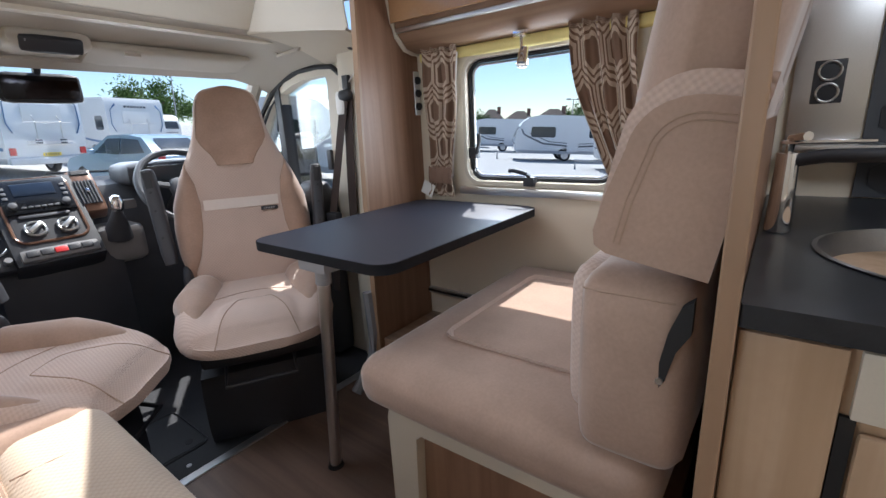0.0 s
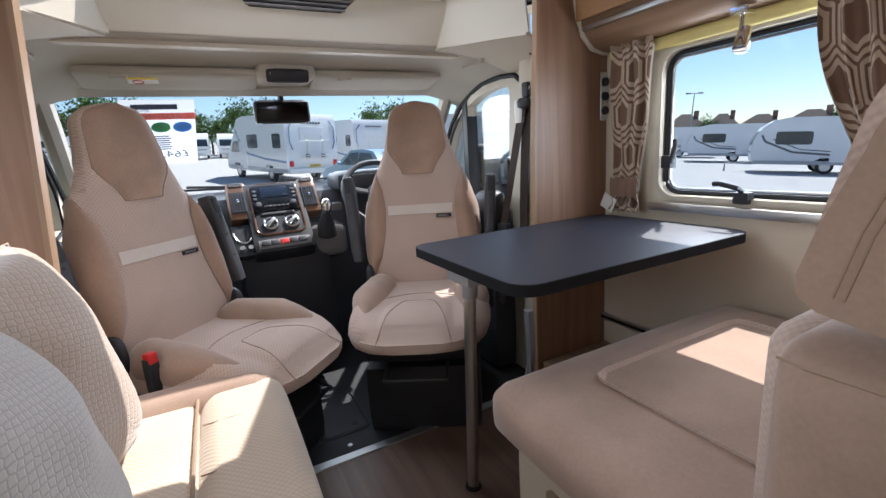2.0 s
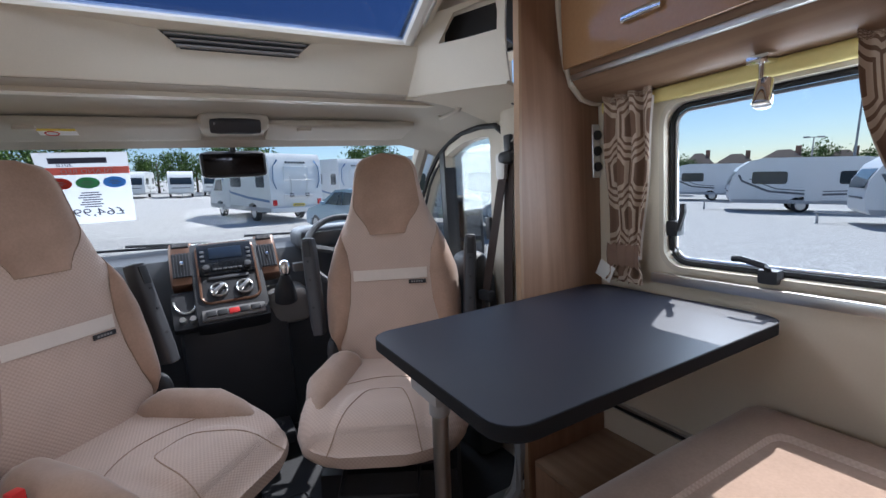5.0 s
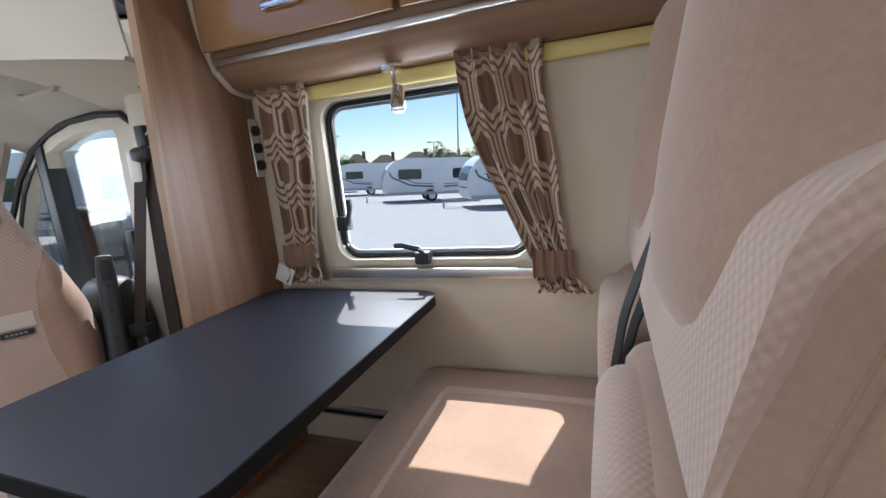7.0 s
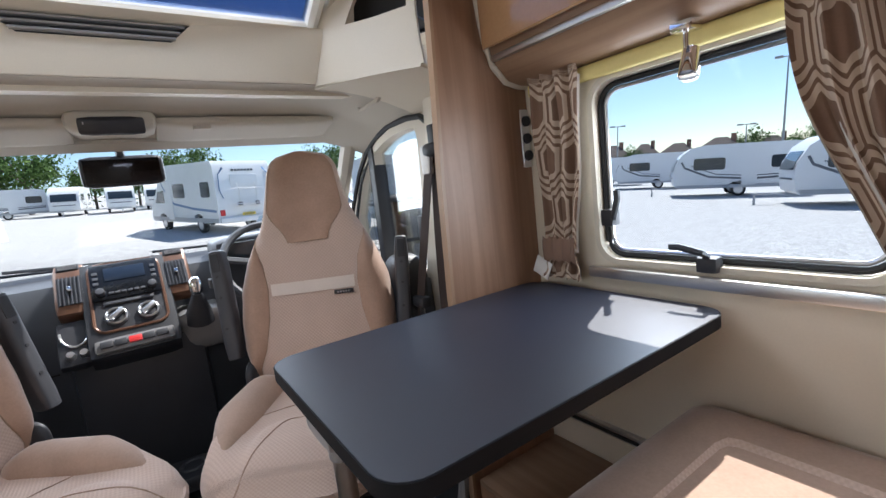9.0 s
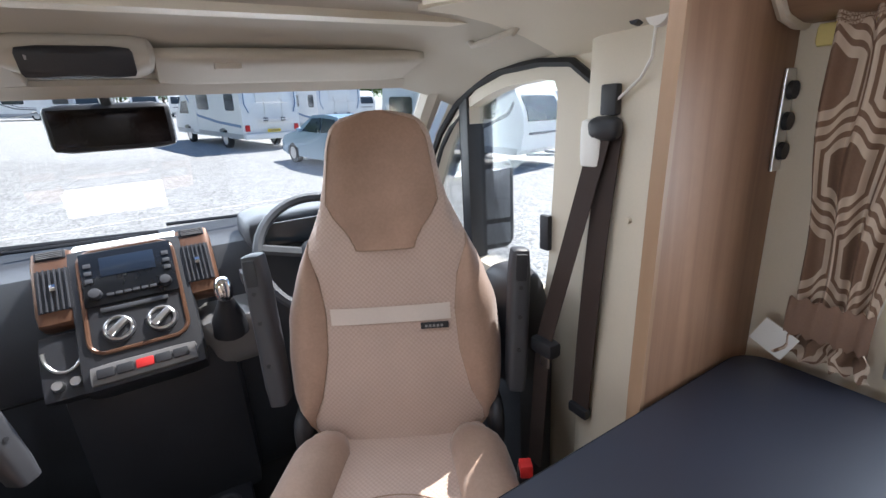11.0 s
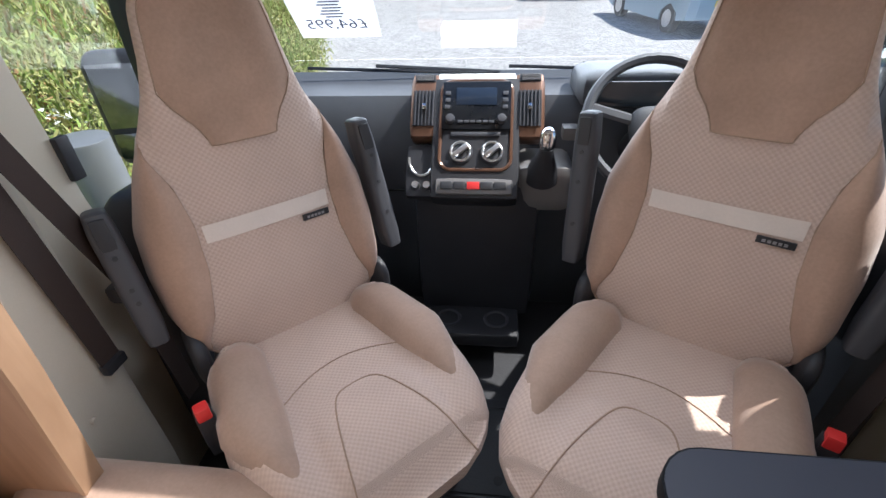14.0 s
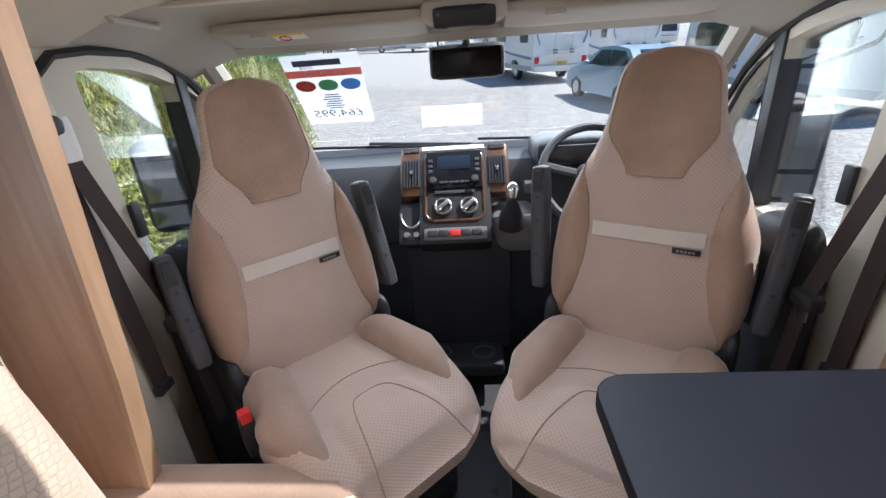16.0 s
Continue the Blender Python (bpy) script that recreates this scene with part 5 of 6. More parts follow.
def curtain(label, x, side, top, tie, tail, folds, flat):
    """top, tie, tail: (y0, y1, z). flat: metres of cloth across."""
    c = thing("curtain", label, "curtain", group="lounge curtains")

    def at(u, v, off=0.0, amp=1.0, to=tie, fr=top):
        s = v ** 1.6
        y0, y1 = fr[0] + (to[0] - fr[0]) * s, fr[1] + (to[1] - fr[1]) * s
        z = fr[2] + (to[2] - fr[2]) * v
        wav = math.sin(u * folds * 2 * math.pi + 0.5 * math.sin(3 * v)) * 0.012 * amp + math.sin(u * folds * 4.3 * math.pi + 1 + v) * 0.004 * amp
        return Vector((x - side * (0.030 + wav + off), y0 + (y1 - y0) * u + 0.004 * math.sin(9 * v + 5 * u), z + 0.004 * math.sin(u * folds * 12)))

    def uvd(bm, z0, z1):
        uv = bm.loops.layers.uv.verify()
        for f in bm.faces:
            for lp in f.loops:
                u, v = lp[uv].uv
                lp[uv].uv = (u * flat + 20, (z0 + (z1 - z0) * v) + 20)
        return bm

    part("drape", uvd(grid(70, 26, lambda u, v: at(u, v)), top[2], tie[2]), M_CURT, c)
    part("heading", grid(70, 2, lambda u, v: at(u, 0.0, 0.002, 1.3) + Vector((0, 0, 0.02 - 0.022 * v))), M_CURT, c)
    part("tie_back", grid(30, 4, lambda u, v: at(u, 1.0, 0.017, 0.25) + Vector((-side * 0.004 * math.sin(math.pi * v), (u - 0.5) * 0.012, 0.034 - 0.068 * v))), M_TIE, c, "plain brown tie band")
    part("tail", uvd(grid(50, 8, lambda u, v: at(u, v, 0.0, 1.0, tail, (tie[0], tie[1], tie[2] - 0.02))), tie[2], tail[2]), M_CURT, c)
    part("lining", grid(30, 16, lambda u, v: at(u, v, -0.008, 1.0) + Vector((0, 0, -0.012))), M_LINER, c, "white lining")
    return c


curtain("brown hexagon-print curtain tied back beside the bulkhead", XR - 0.012, 1, (1.335, 1.50, 1.325), (1.375, 1.475, 0.86), (1.36, 1.50, 0.775), 3.4, 0.26)
curtain("brown hexagon-print curtain tied back beside the bench", XR - 0.012, 1, (0.70, 0.905, 1.325), (0.655, 0.735, 0.83), (0.60, 0.735, 0.755), 4.2, 0.36)
curtain("sunlit brown hexagon-print curtain tied back by the sofa window", XL + 0.055, -1, (1.225, 1.445, 1.40), (1.405, 1.515, 0.925), (1.385, 1.535, 0.825), 3.4, 0.31)
lb = thing("paper_label", "white paper label tucked behind the curtain", "label")
part("sheet_white", box(1.035, 1.037, 1.47, 1.53, 0.775, 0.83, 0.0, 1, Matrix.Translation((0, 1.5, 0.8)) @ pose(0, 0, 0, 25) @ Matrix.Translation((0, -1.5, -0.8))), M_PAPER, lb)

# ---- kitchen ----
part_wall = setting("wall_partition", box(0.20, XR - 0.002, 0.352, 0.372, 0, TOP), M_WOOD, "walnut laminate partition between bench and kitchen")
setting("trim", box(0.190, 0.20, 0.350, 0.374, 0, TOP, 0.003), M_WOODL, "light oak edging strip")
kit = thing("kitchen_unit", "light oak kitchen base unit with cream rail", "cabinet")
part("carcass", box(0.225, XR - 0.002, -0.7, 0.350, 0.0, 0.79), M_OAK, kit)
part("rail", box(0.213, 0.224, -0.7, 0.235, 0.70, 0.785, 0.003), M_CREAM, kit, "cream rail under the worktop")
kd = part("door", box(0.209, 0.224, -0.30, 0.225, 0.06, 0.685, 0.006), M_OAK, kit, "light oak door")
part("stile", box(0.211, 0.224, 0.245, 0.348, 0.0, 0.785, 0.003), M_OAK, kit)
part("shadow_gap", box(0.217, 0.2235, 0.228, 0.243, 0.0, 0.70), M_RUBBER, kit)
wt = thing("worktop", "matt black kitchen worktop with an inset steel sink", "worktop")
hole = [(0.52 + 0.20 * math.cos(a), 0.07 + 0.20 * math.sin(a)) for a in np.linspace(0, 6.2832, 33)[:-1]]
part("slab", sheet(rounded(0.195, XR - 0.002, -0.7, 0.350, 0.006), [hole], lambda u, v, d: (u, v, 0.795 + d), 0.03, 0.004), mat("black_speckled_worktop", (0.02, 0.022, 0.026), 0.3, 0, 0.3, 30, 700, 0.05), wt)
sink = thing("sink", "round stainless steel sink with a chrome rim", "sink")
one = bmesh.new()
rings = []
for r, z in ((0.205, 0.828), (0.198, 0.829), (0.190, 0.815), (0.180, 0.72), (0.14, 0.69), (0.03, 0.685)):
    rings.append([one.verts.new((0.52 + r * math.cos(a), 0.07 + r * math.sin(a), z)) for a in np.linspace(0, 6.2832, 33)[:-1]])
for A, B in zip(rings, rings[1:]):
    for k in range(32):
        one.faces.new((A[k], A[(k + 1) % 32], B[(k + 1) % 32], B[k]))
one.faces.new(rings[-1])
part("bowl", one, mat("brushed_steel", (0.34, 0.34, 0.35), 0.35, 1.0, 0.08, 8, 300, 0.05), sink)
tap = thing("tap", "chrome mixer tap with a black spout", "tap")
part("body", cyl((0.612, 0.322, 0.826), (0.612, 0.322, 0.97), 0.021, 0.017, 20, bevel=0.003), M_CHROME, tap)
part("spout", tube([(0.612, 0.322, 0.955), (0.605, 0.27, 0.965), (0.58, 0.16, 0.968), (0.57, 0.07, 0.955), (0.57, 0.06, 0.935)], 0.012, 10), M_BLACK, tap, "black spout")
part("lever", tube([(0.612, 0.322, 0.965), (0.605, 0.32, 0.995), (0.56, 0.30, 1.0)], 0.008, 8), M_CHROME, tap)
part("lever_panel", box(0.600, 0.624, 0.21, 0.335, 0.985, 0.992, 0.003), M_CHROME, tap)
spl = thing("splashback", "dark splashback with a pressed hexagon pattern and a steel socket panel", "splashback")
part("backing", box(XR - 0.010, XR - 0.003, -0.7, 0.18, 0.828, 1.32), M_DASH, spl)
hexr = 0.045
for i in range(9):
    for j in range(6):
        cy, cz = 0.12 - i * hexr * 1.75, 0.88 + j * hexr * 1.55
        cy -= hexr * 0.875 * (j % 2)
        part("tile", sheet([(cy + hexr * 0.94 * math.cos(radians(60 * k + 30)), cz + hexr * 0.94 * math.sin(radians(60 * k + 30))) for k in range(6)], [], lambda u, v, d: (XR - 0.010 - d, u, v), 0.003), M_BLACK, spl, "", False)
part("steel_panel", box(XR - 0.02, XR - 0.003, 0.185, 0.33, 0.96, 1.32, 0.003), M_ALU, spl, "brushed steel socket panel")
part("ledge", box(XR - 0.09, XR - 0.003, 0.08, 0.332, 0.945, 0.958, 0.003), M_ALU, spl)
so = thing("power_socket", "black twin power socket on the steel panel", "socket")
part("plate", box(XR - 0.026, XR - 0.019, 0.232, 0.292, 1.055, 1.155, 0.003), M_BLACK, so)
for z in (1.08, 1.13):
    part("round_socket", tube([(XR - 0.028, 0.262 + 0.021 * math.cos(a), z + 0.021 * math.sin(a)) for a in np.linspace(0, 6.2832, 21)[:-1]], 0.003, 6, close=True), M_ALU, so)

# ---- outdoors: sloping gravel yard ----
OUT = Matrix.Translation((0, 0, -0.75)) @ pose(0, 0, 0, 3.0, 0, 0) @ pose(0, 0, 0, 0, 2.2, 0)


def yard(x, y, rz=0.0, z=0.0):
    """A pose on the yard."""
    return OUT @ pose(x, y, z, 0, 0, rz)


M_GRAVEL = mat("pale_grey_gravel", (0.42, 0.414, 0.41), 0.95, 0, 0.30, 30, 3, 0.8)
nt = M_GRAVEL.node_tree
stones, spread, times = nt.nodes.new("ShaderNodeTexVoronoi"), nt.nodes.new("ShaderNodeMapRange"), nt.nodes.new("ShaderNodeVectorMath")
where = nt.nodes.new("ShaderNodeTexCoord")
stones.inputs["Scale"].default_value = 34.0
spread.inputs["To Min"].default_value, spread.inputs["To Max"].default_value = 0.55, 1.40
times.operation = "SCALE"
under = nt.nodes["Principled BSDF"].inputs["Base Color"].links[0].from_socket
apart = nt.nodes.new("ShaderNodeSeparateXYZ")
nt.links.new(where.outputs["Object"], stones.inputs["Vector"])
nt.links.new(stones.outputs["Color"], apart.inputs[0])
nt.links.new(apart.outputs[0], spread.inputs[0])
nt.links.new(under, times.inputs[0])
nt.links.new(spread.outputs[0], times.inputs["Scale"])
nt.links.new(times.outputs[0], nt.nodes["Principled BSDF"].inputs["Base Color"])
gr = setting("ground", grid(60, 60, lambda u, v: (math.copysign(abs(u * 2 - 1) ** 3, u - 0.5) * 900, math.copysign(abs(v * 2 - 1) ** 3, v - 0.5) * 900, 0)), M_GRAVEL, "pale grey gravel yard")
gr.matrix_basis = OUT
M_GEL = mat("white_gelcoat", (0.74, 0.75, 0.76), 0.3, 0, 0.05, 2, 40, 0.0)
M_SKIRT = mat("grey_skirt", (0.40, 0.41, 0.43), 0.4, 0, 0.06, 2, 40, 0.0)
M_STRIPE = mat("dark_grey_decal", (0.10, 0.11, 0.13), 0.4, 0, 0.1, 3, 30, 0.0)
M_BLUEDEC = mat("blue_decal", (0.10, 0.20, 0.38), 0.4, 0, 0.1, 3, 30, 0.0)
M_TYRE = mat("tyre_rubber", (0.02, 0.02, 0.022), 0.8, 0, 0.15, 6, 60, 0.1)
M_RIM = mat("silver_wheel", (0.55, 0.55, 0.57), 0.3, 0.8, 0.05, 6, 60, 0.0)
M_CARBLUE = mat("pale_blue_metallic", (0.36, 0.49, 0.62), 0.25, 0.3, 0.05, 3, 200, 0.0)
M_YELLOW = mat("yellow_number_plate", (0.80, 0.58, 0.03), 0.5, 0, 0.03, 6, 60, 0.0)
M_LENS = mat("red_lamp_lens", (0.50, 0.02, 0.02), 0.2, 0, 0.05, 6, 60, 0.0)


def wheel_on(parent, x, y, r, w=0.2):
    t = part("wheel", cyl((x - w / 2, y, r), (x + w / 2, y, r), r, r, 20, bevel=0.03), M_TYRE, parent)
    part("rim", cyl((x - w / 2 - 0.006, y, r), (x + w / 2 + 0.006, y, r), r * 0.62, r * 0.62, 14), M_RIM, t, "silver wheel rim")


def decal(parent, side, pts, r, material):
    part("stripe", tube([(side, y, z) for y, z in pts], r, 4, rx=0.006), material, parent)


def flat_on(parent, name, side, outline, material, depth=0.012, label=""):
    """A plate on the side of a body: outline in (y, z)."""
    return part(name, sheet(outline, [], lambda u, v, d: (side + math.copysign(d, side), u, v), depth, 0.0), material, parent, label)


CARAVAN = [(-2.75, 0.42), (-2.80, 1.0), (-2.72, 2.25), (-2.60, 2.50), (-2.2, 2.58), (1.5, 2.60), (2.1, 2.48), (2.55, 2.15), (2.85, 1.60), (2.92, 1.05), (2.85, 0.55), (2.70, 0.42), (0.45, 0.42), (0.40, 0.62), (0.15, 0.75), (-0.15, 0.75), (-0.40, 0.62), (-0.45, 0.42)]


def caravan(at, label, decals=M_STRIPE):
    """Front towards +y."""
    c = thing("caravan", label, "caravan", at, "caravans parked in the yard")
    part("body", sheet(CARAVAN, [], lambda u, v, d: (-1.1 + d, u, v), 2.2, 0.07), M_GEL, c)
    for sd in (-1, 1):
        x = 1.1 * sd
        flat_on(c, "window", x, rounded(0.6, 2.0, 1.35, 1.95, 0.12), M_DARKGLASS, label="dark acrylic side window")
        flat_on(c, "window", x, rounded(-2.4, -1.3, 1.35, 1.95, 0.12), M_DARKGLASS, label="dark acrylic side window")
        flat_on(c, "door", x, rounded(-0.75, -0.10, 0.55, 2.25, 0.08), M_GEL, 0.015)
        flat_on(c, "skirt", x, [(-2.7, 0.42), (2.7, 0.42), (2.8, 0.60), (-2.75, 0.60)], M_SKIRT, label="grey skirt")
        decal(c, x, [(-2.6, 0.95), (-0.5, 0.85), (1.3, 1.0), (2.4, 1.5), (2.55, 1.8)], 0.05, decals)
        decal(c, x, [(-2.6, 1.08), (-0.5, 1.0), (1.0, 1.12), (2.1, 1.6)], 0.025, decals)
        wheel_on(c, 0.98 * sd, 0.0, 0.33)
    part("front_window", solid(grid(8, 6, lambda u, v: (-0.92 + 1.84 * u, 2.945 - 0.10 * v - 0.30 * v * v, 1.32 + 0.78 * v)), 0.02), M_DARKGLASS, c, "dark wraparound front window")
    part("front_decal", box(-0.8, 0.8, 2.90, 2.935, 0.95, 1.02, 0.01), decals, c)
    for sd in (-1, 1):
        part("drawbar", tube([(0.55 * sd, 2.7, 0.40), (0.03 * sd, 4.0, 0.42)], 0.04, 6), M_SKIRT, c)
    part("rear_window", box(-0.7, 0.7, -2.83, -2.78, 1.35, 1.95, 0.03), M_DARKGLASS, c)
    part("jockey_wheel", cyl((0, 3.9, 0.0), (0, 3.9, 0.45), 0.05, 0.03, 10), M_SKIRT, c)
    return c


def motorhome(at, label, rack=True):
    """Rear towards -y."""
    c = thing("motorhome", label, "motorhome", at, "motorhomes parked in the yard")
    P = [(-3.2, 0.45), (-3.25, 1.2), (-3.15, 2.6), (-3.0, 2.82), (1.3, 2.88), (2.0, 2.78), (2.45, 2.35), (2.75, 1.95), (3.45, 1.30), (3.75, 1.05), (3.85, 0.55), (3.7, 0.40), (2.9, 0.40), (2.8, 0.7), (2.45, 0.78), (2.1, 0.7), (2.0, 0.40), (-0.95, 0.42), (-1.05, 0.72), (-1.4, 0.80), (-1.75, 0.72), (-1.85, 0.42)]
    part("body", sheet(P, [], lambda u, v, d: (-1.15 + d, u, v), 2.3, 0.09), M_GEL, c)
    for sd in (-1, 1):
        x = 1.15 * sd
        flat_on(c, "window", x, rounded(-0.3, 0.9, 1.45, 2.05, 0.1), M_DARKGLASS, label="dark side window")
        flat_on(c, "window", x, rounded(-2.7, -1.9, 1.45, 2.05, 0.1), M_DARKGLASS, label="dark side window")
        flat_on(c, "cab_window", x, [(2.05, 1.25), (3.15, 1.25), (2.75, 1.75), (2.05, 1.80)], M_DARKGLASS)
        flat_on(c, "door", x, rounded(1.1, 1.75, 0.5, 2.2, 0.08), M_GEL, 0.015)
        flat_on(c, "skirt", x, [(-3.15, 0.45), (3.6, 0.45), (3.7, 0.62), (-3.2, 0.62)], M_SKIRT, label="grey skirt")
        decal(c, x, [(-3.1, 0.9), (-1.0, 1.0), (1.0, 1.2), (2.0, 1.9), (2.3, 2.3)], 0.05, M_BLUEDEC)
        wheel_on(c, 1.0 * sd, 2.45, 0.35)
        wheel_on(c, 1.0 * sd, -1.4, 0.35)
        part("swoosh", tube([(0.80 * sd, -3.235, 2.55), (1.0 * sd, -3.245, 2.3), (1.02 * sd, -3.255, 1.7), (0.9 * sd, -3.262, 1.4)], 0.04, 5, rx=0.008), M_BLUEDEC, c, "blue curved rear decal")
        part("lamp_cluster", box(min(0.9 * sd, 1.08 * sd), max(0.9 * sd, 1.08 * sd), -3.275, -3.23, 0.72, 0.95, 0.02), M_LENS, c, "red tail lamp")
    part("bumper", slab(-1.12, 1.12, -3.33, -3.1, 0.42, 0.66, 0.06, 3, 4), M_GEL, c)
    part("rear_window", box(-0.55, 0.55, -3.225, -3.17, 1.75, 2.3, 0.03), M_DARKGLASS if not rack else M_GEL, c)
    part("number_plate", box(-0.26, 0.26, -3.345, -3.325, 0.68, 0.79, 0.0), M_YELLOW, c, "yellow number plate")
    for k in range(6):
        part("plate_bar", box(-0.2 + 0.07 * k, -0.16 + 0.07 * k, -3.349, -3.344, 0.70, 0.77), M_STRIPE, c)
    for k in range(7):
        part("lettering_bar", box(-0.45 + 0.13 * k, -0.36 + 0.13 * k, -3.205, -3.185, 2.42, 2.50), M_STRIPE, c)
    if rack:
        r = part("bike_rack", tube([(-0.55, -3.30, 1.15), (-0.55, -3.5, 1.15), (0.55, -3.5, 1.15), (0.55, -3.30, 1.15)], 0.02, 6), M_ALU, c, "silver bike rack")
        for z in (1.05, 1.15, 1.75):
            part("rack_bar", tube([(-0.65, -3.42, z), (0.65, -3.42, z)], 0.022, 6), M_ALU, r)
        for x in (-0.35, 0.35):
            part("rack_post", tube([(x, -3.30, 1.95), (x, -3.45, 1.75), (x, -3.42, 1.0)], 0.018, 6), M_ALU, r)
            part("wheel_clip", box(x - 0.08, x + 0.08, -3.5, -3.40, 1.08, 1.22, 0.02), M_STRIPE, r)
    return c


def hatchback(at):
    c = thing("hatchback_car", "pale blue metallic hatchback parked on the gravel", "car", at)
    P = [(-1.95, 0.35), (-1.98, 0.75), (-1.90, 0.98), (-1.70, 1.10), (-1.25, 1.42), (-0.6, 1.48), (0.1, 1.44), (0.95, 0.98), (1.75, 0.80), (1.95, 0.62), (1.97, 0.32), (1.62, 0.22), (1.60, 0.45), (1.25, 0.62), (0.92, 0.45), (0.90, 0.22), (-0.90, 0.22), (-0.92, 0.45), (-1.25, 0.62), (-1.58, 0.45), (-1.60, 0.30)]
    bm = sheet(P, [], lambda u, v, d: (-0.86 + d, u, v), 1.72, 0.06)
    for v in bm.verts:
        v.co.x *= 1 - 0.16 * max(0, (v.co.z - 0.85) / 0.6)
    part("body", bm, M_CARBLUE, c)
    for sd in (-1, 1):
        def side(u, v, d, sd=sd):
            return (sd * (0.862 + d) * (1 - 0.16 * max(0, (v - 0.85) / 0.6)), u, v)
        part("side_window", sheet([(-0.42, 0.98), (0.62, 0.98), (0.10, 1.36), (-0.42, 1.38)], [], side, 0.006), M_DARKGLASS, c)
        part("side_window", sheet([(-1.42, 1.05), (-0.48, 0.98), (-0.48, 1.38), (-1.12, 1.36)], [], side, 0.006), M_DARKGLASS, c)
        part("door_handle", box(min(sd * 0.86, sd * 0.88), max(sd * 0.86, sd * 0.88), -0.38, -0.2, 0.86, 0.89, 0.005), M_CARBLUE, c)
        part("tail_lamp", box(min(sd * 0.62, sd * 0.82), max(sd * 0.62, sd * 0.82), -1.93, -1.78, 0.86, 1.12, 0.03), M_LENS, c, "red tail lamp")
        part("door_mirror", pad(sd * 0.92 - 0.09, sd * 0.92 + 0.09, 0.55, 0.67, 0.95, 1.08, 3), M_CARBLUE, c)
        wheel_on(c, 0.77 * sd, 1.25, 0.30, 0.19)
        wheel_on(c, 0.77 * sd, -1.25, 0.30, 0.19)
    part("rear_window", sheet([(-0.55, 1.10), (0.55, 1.10), (0.48, 1.40), (-0.48, 1.40)], [], lambda u, v, d: (u, -1.72 + (v - 1.10) * 1.35 - d, v), 0.012), M_DARKGLASS, c)
    part("windscreen", sheet([(-0.62, 1.0), (0.62, 1.0), (0.52, 1.42), (-0.52, 1.42)], [], lambda u, v, d: (u, 0.96 - (v - 0.98) * 1.9 + d, v), 0.02), M_DARKGLASS, c)
    part("number_plate", box(-0.26, 0.26, -2.0, -1.965, 0.62, 0.73), M_YELLOW, c)
    return c


motorhome(yard(2.75, 22.8, 16), "white motorhome with blue curves and a rear bike rack")
motorhome(yard(7.6, 27.0, 3), "white coachbuilt motorhome seen from its tail")
hatchback(yard(4.5, 14.6, 12.8))
big = caravan(yard(8.45, 13.6, 197), "white touring caravan with a dark front window")
for x, y, rz in ((37.5, 26.4, 33), (33.0, 19.2, 33), (25.8, 11.0, 31), (22.0, 4.6, 30), (19.5, -1.5, 30), (41.0, 33.0, 33)):
    tagged(copy_thing(big, yard(x, y, rz)), "white touring caravan in a row behind the window")
for k, (x, y, rz) in enumerate(((-5.0, 55, 175), (-1.2, 54, 182), (2.0, 57, 178), (-9.5, 55, 100), (-16, 56, 95), (-24, 55, 100), (12.5, 54, 170), (18.5, 50, 180))):
    tagged(copy_thing(big, yard(x, y, rz)), "white touring caravan in the far row")
van = thing("parked_van", "dark green and white van beyond the driver window", "van", yard(17.5, 19.5, 40))
part("body", slab(-1.0, 1.0, -2.6, 2.6, 0.4, 2.3, 0.2, 4, 6), M_GEL, van)
part("side_glass", box(-1.02, 1.02, -1.5, 2.0, 1.4, 1.95, 0.03), M_DARKGLASS, van)
for sd in (-1, 1):
    for y in (-1.6, 1.6):
        wheel_on(van, 0.92 * sd, y, 0.34)

# houses beyond the yard
M_BRICK = mat("brown_brick", (0.26, 0.15, 0.11), 0.9, 0, 0.15, 2, 12, 0.2)
M_ROOF = mat("dark_roof_tile", (0.10, 0.075, 0.065), 0.9, 0, 0.2, 3, 14, 0.2)


def house(at, w, h):
    c = thing("house", "brown brick house with a hipped dark roof", "house", at, "houses beyond the yard")
    part("wall", box(-w / 2, w / 2, -4, 4, 0, h), M_BRICK, c)
    one = bmesh.new()
    base = [one.verts.new(p) for p in ((-w / 2 - 0.4, -4.4, h), (w / 2 + 0.4, -4.4, h), (w / 2 + 0.4, 4.4, h), (-w / 2 - 0.4, 4.4, h))]
    ridge = [one.verts.new((-w * 0.12, 0, h + 3.3)), one.verts.new((w * 0.12, 0, h + 3.3))]
    for f in ((base[0], base[1], ridge[1], ridge[0]), (base[1], base[2], ridge[1]), (base[2], base[3], ridge[0], ridge[1]), (base[3], base[0], ridge[0]), base):
        one.faces.new(f)
    rf = part("roof", one, M_ROOF, c, "dark tiled roof", False)
    part("chimney", box(w * 0.2, w * 0.2 + 0.9, -0.4, 0.5, h + 1.0, h + 4.0), M_BRICK, rf)
    for x in (-w * 0.3, w * 0.25):
        for z in (1.2, h - 1.7):
            part("window", box(x - 0.8, x + 0.8, -4.06, -3.98, z, z + 1.2), M_DARKGLASS, c)
    return c


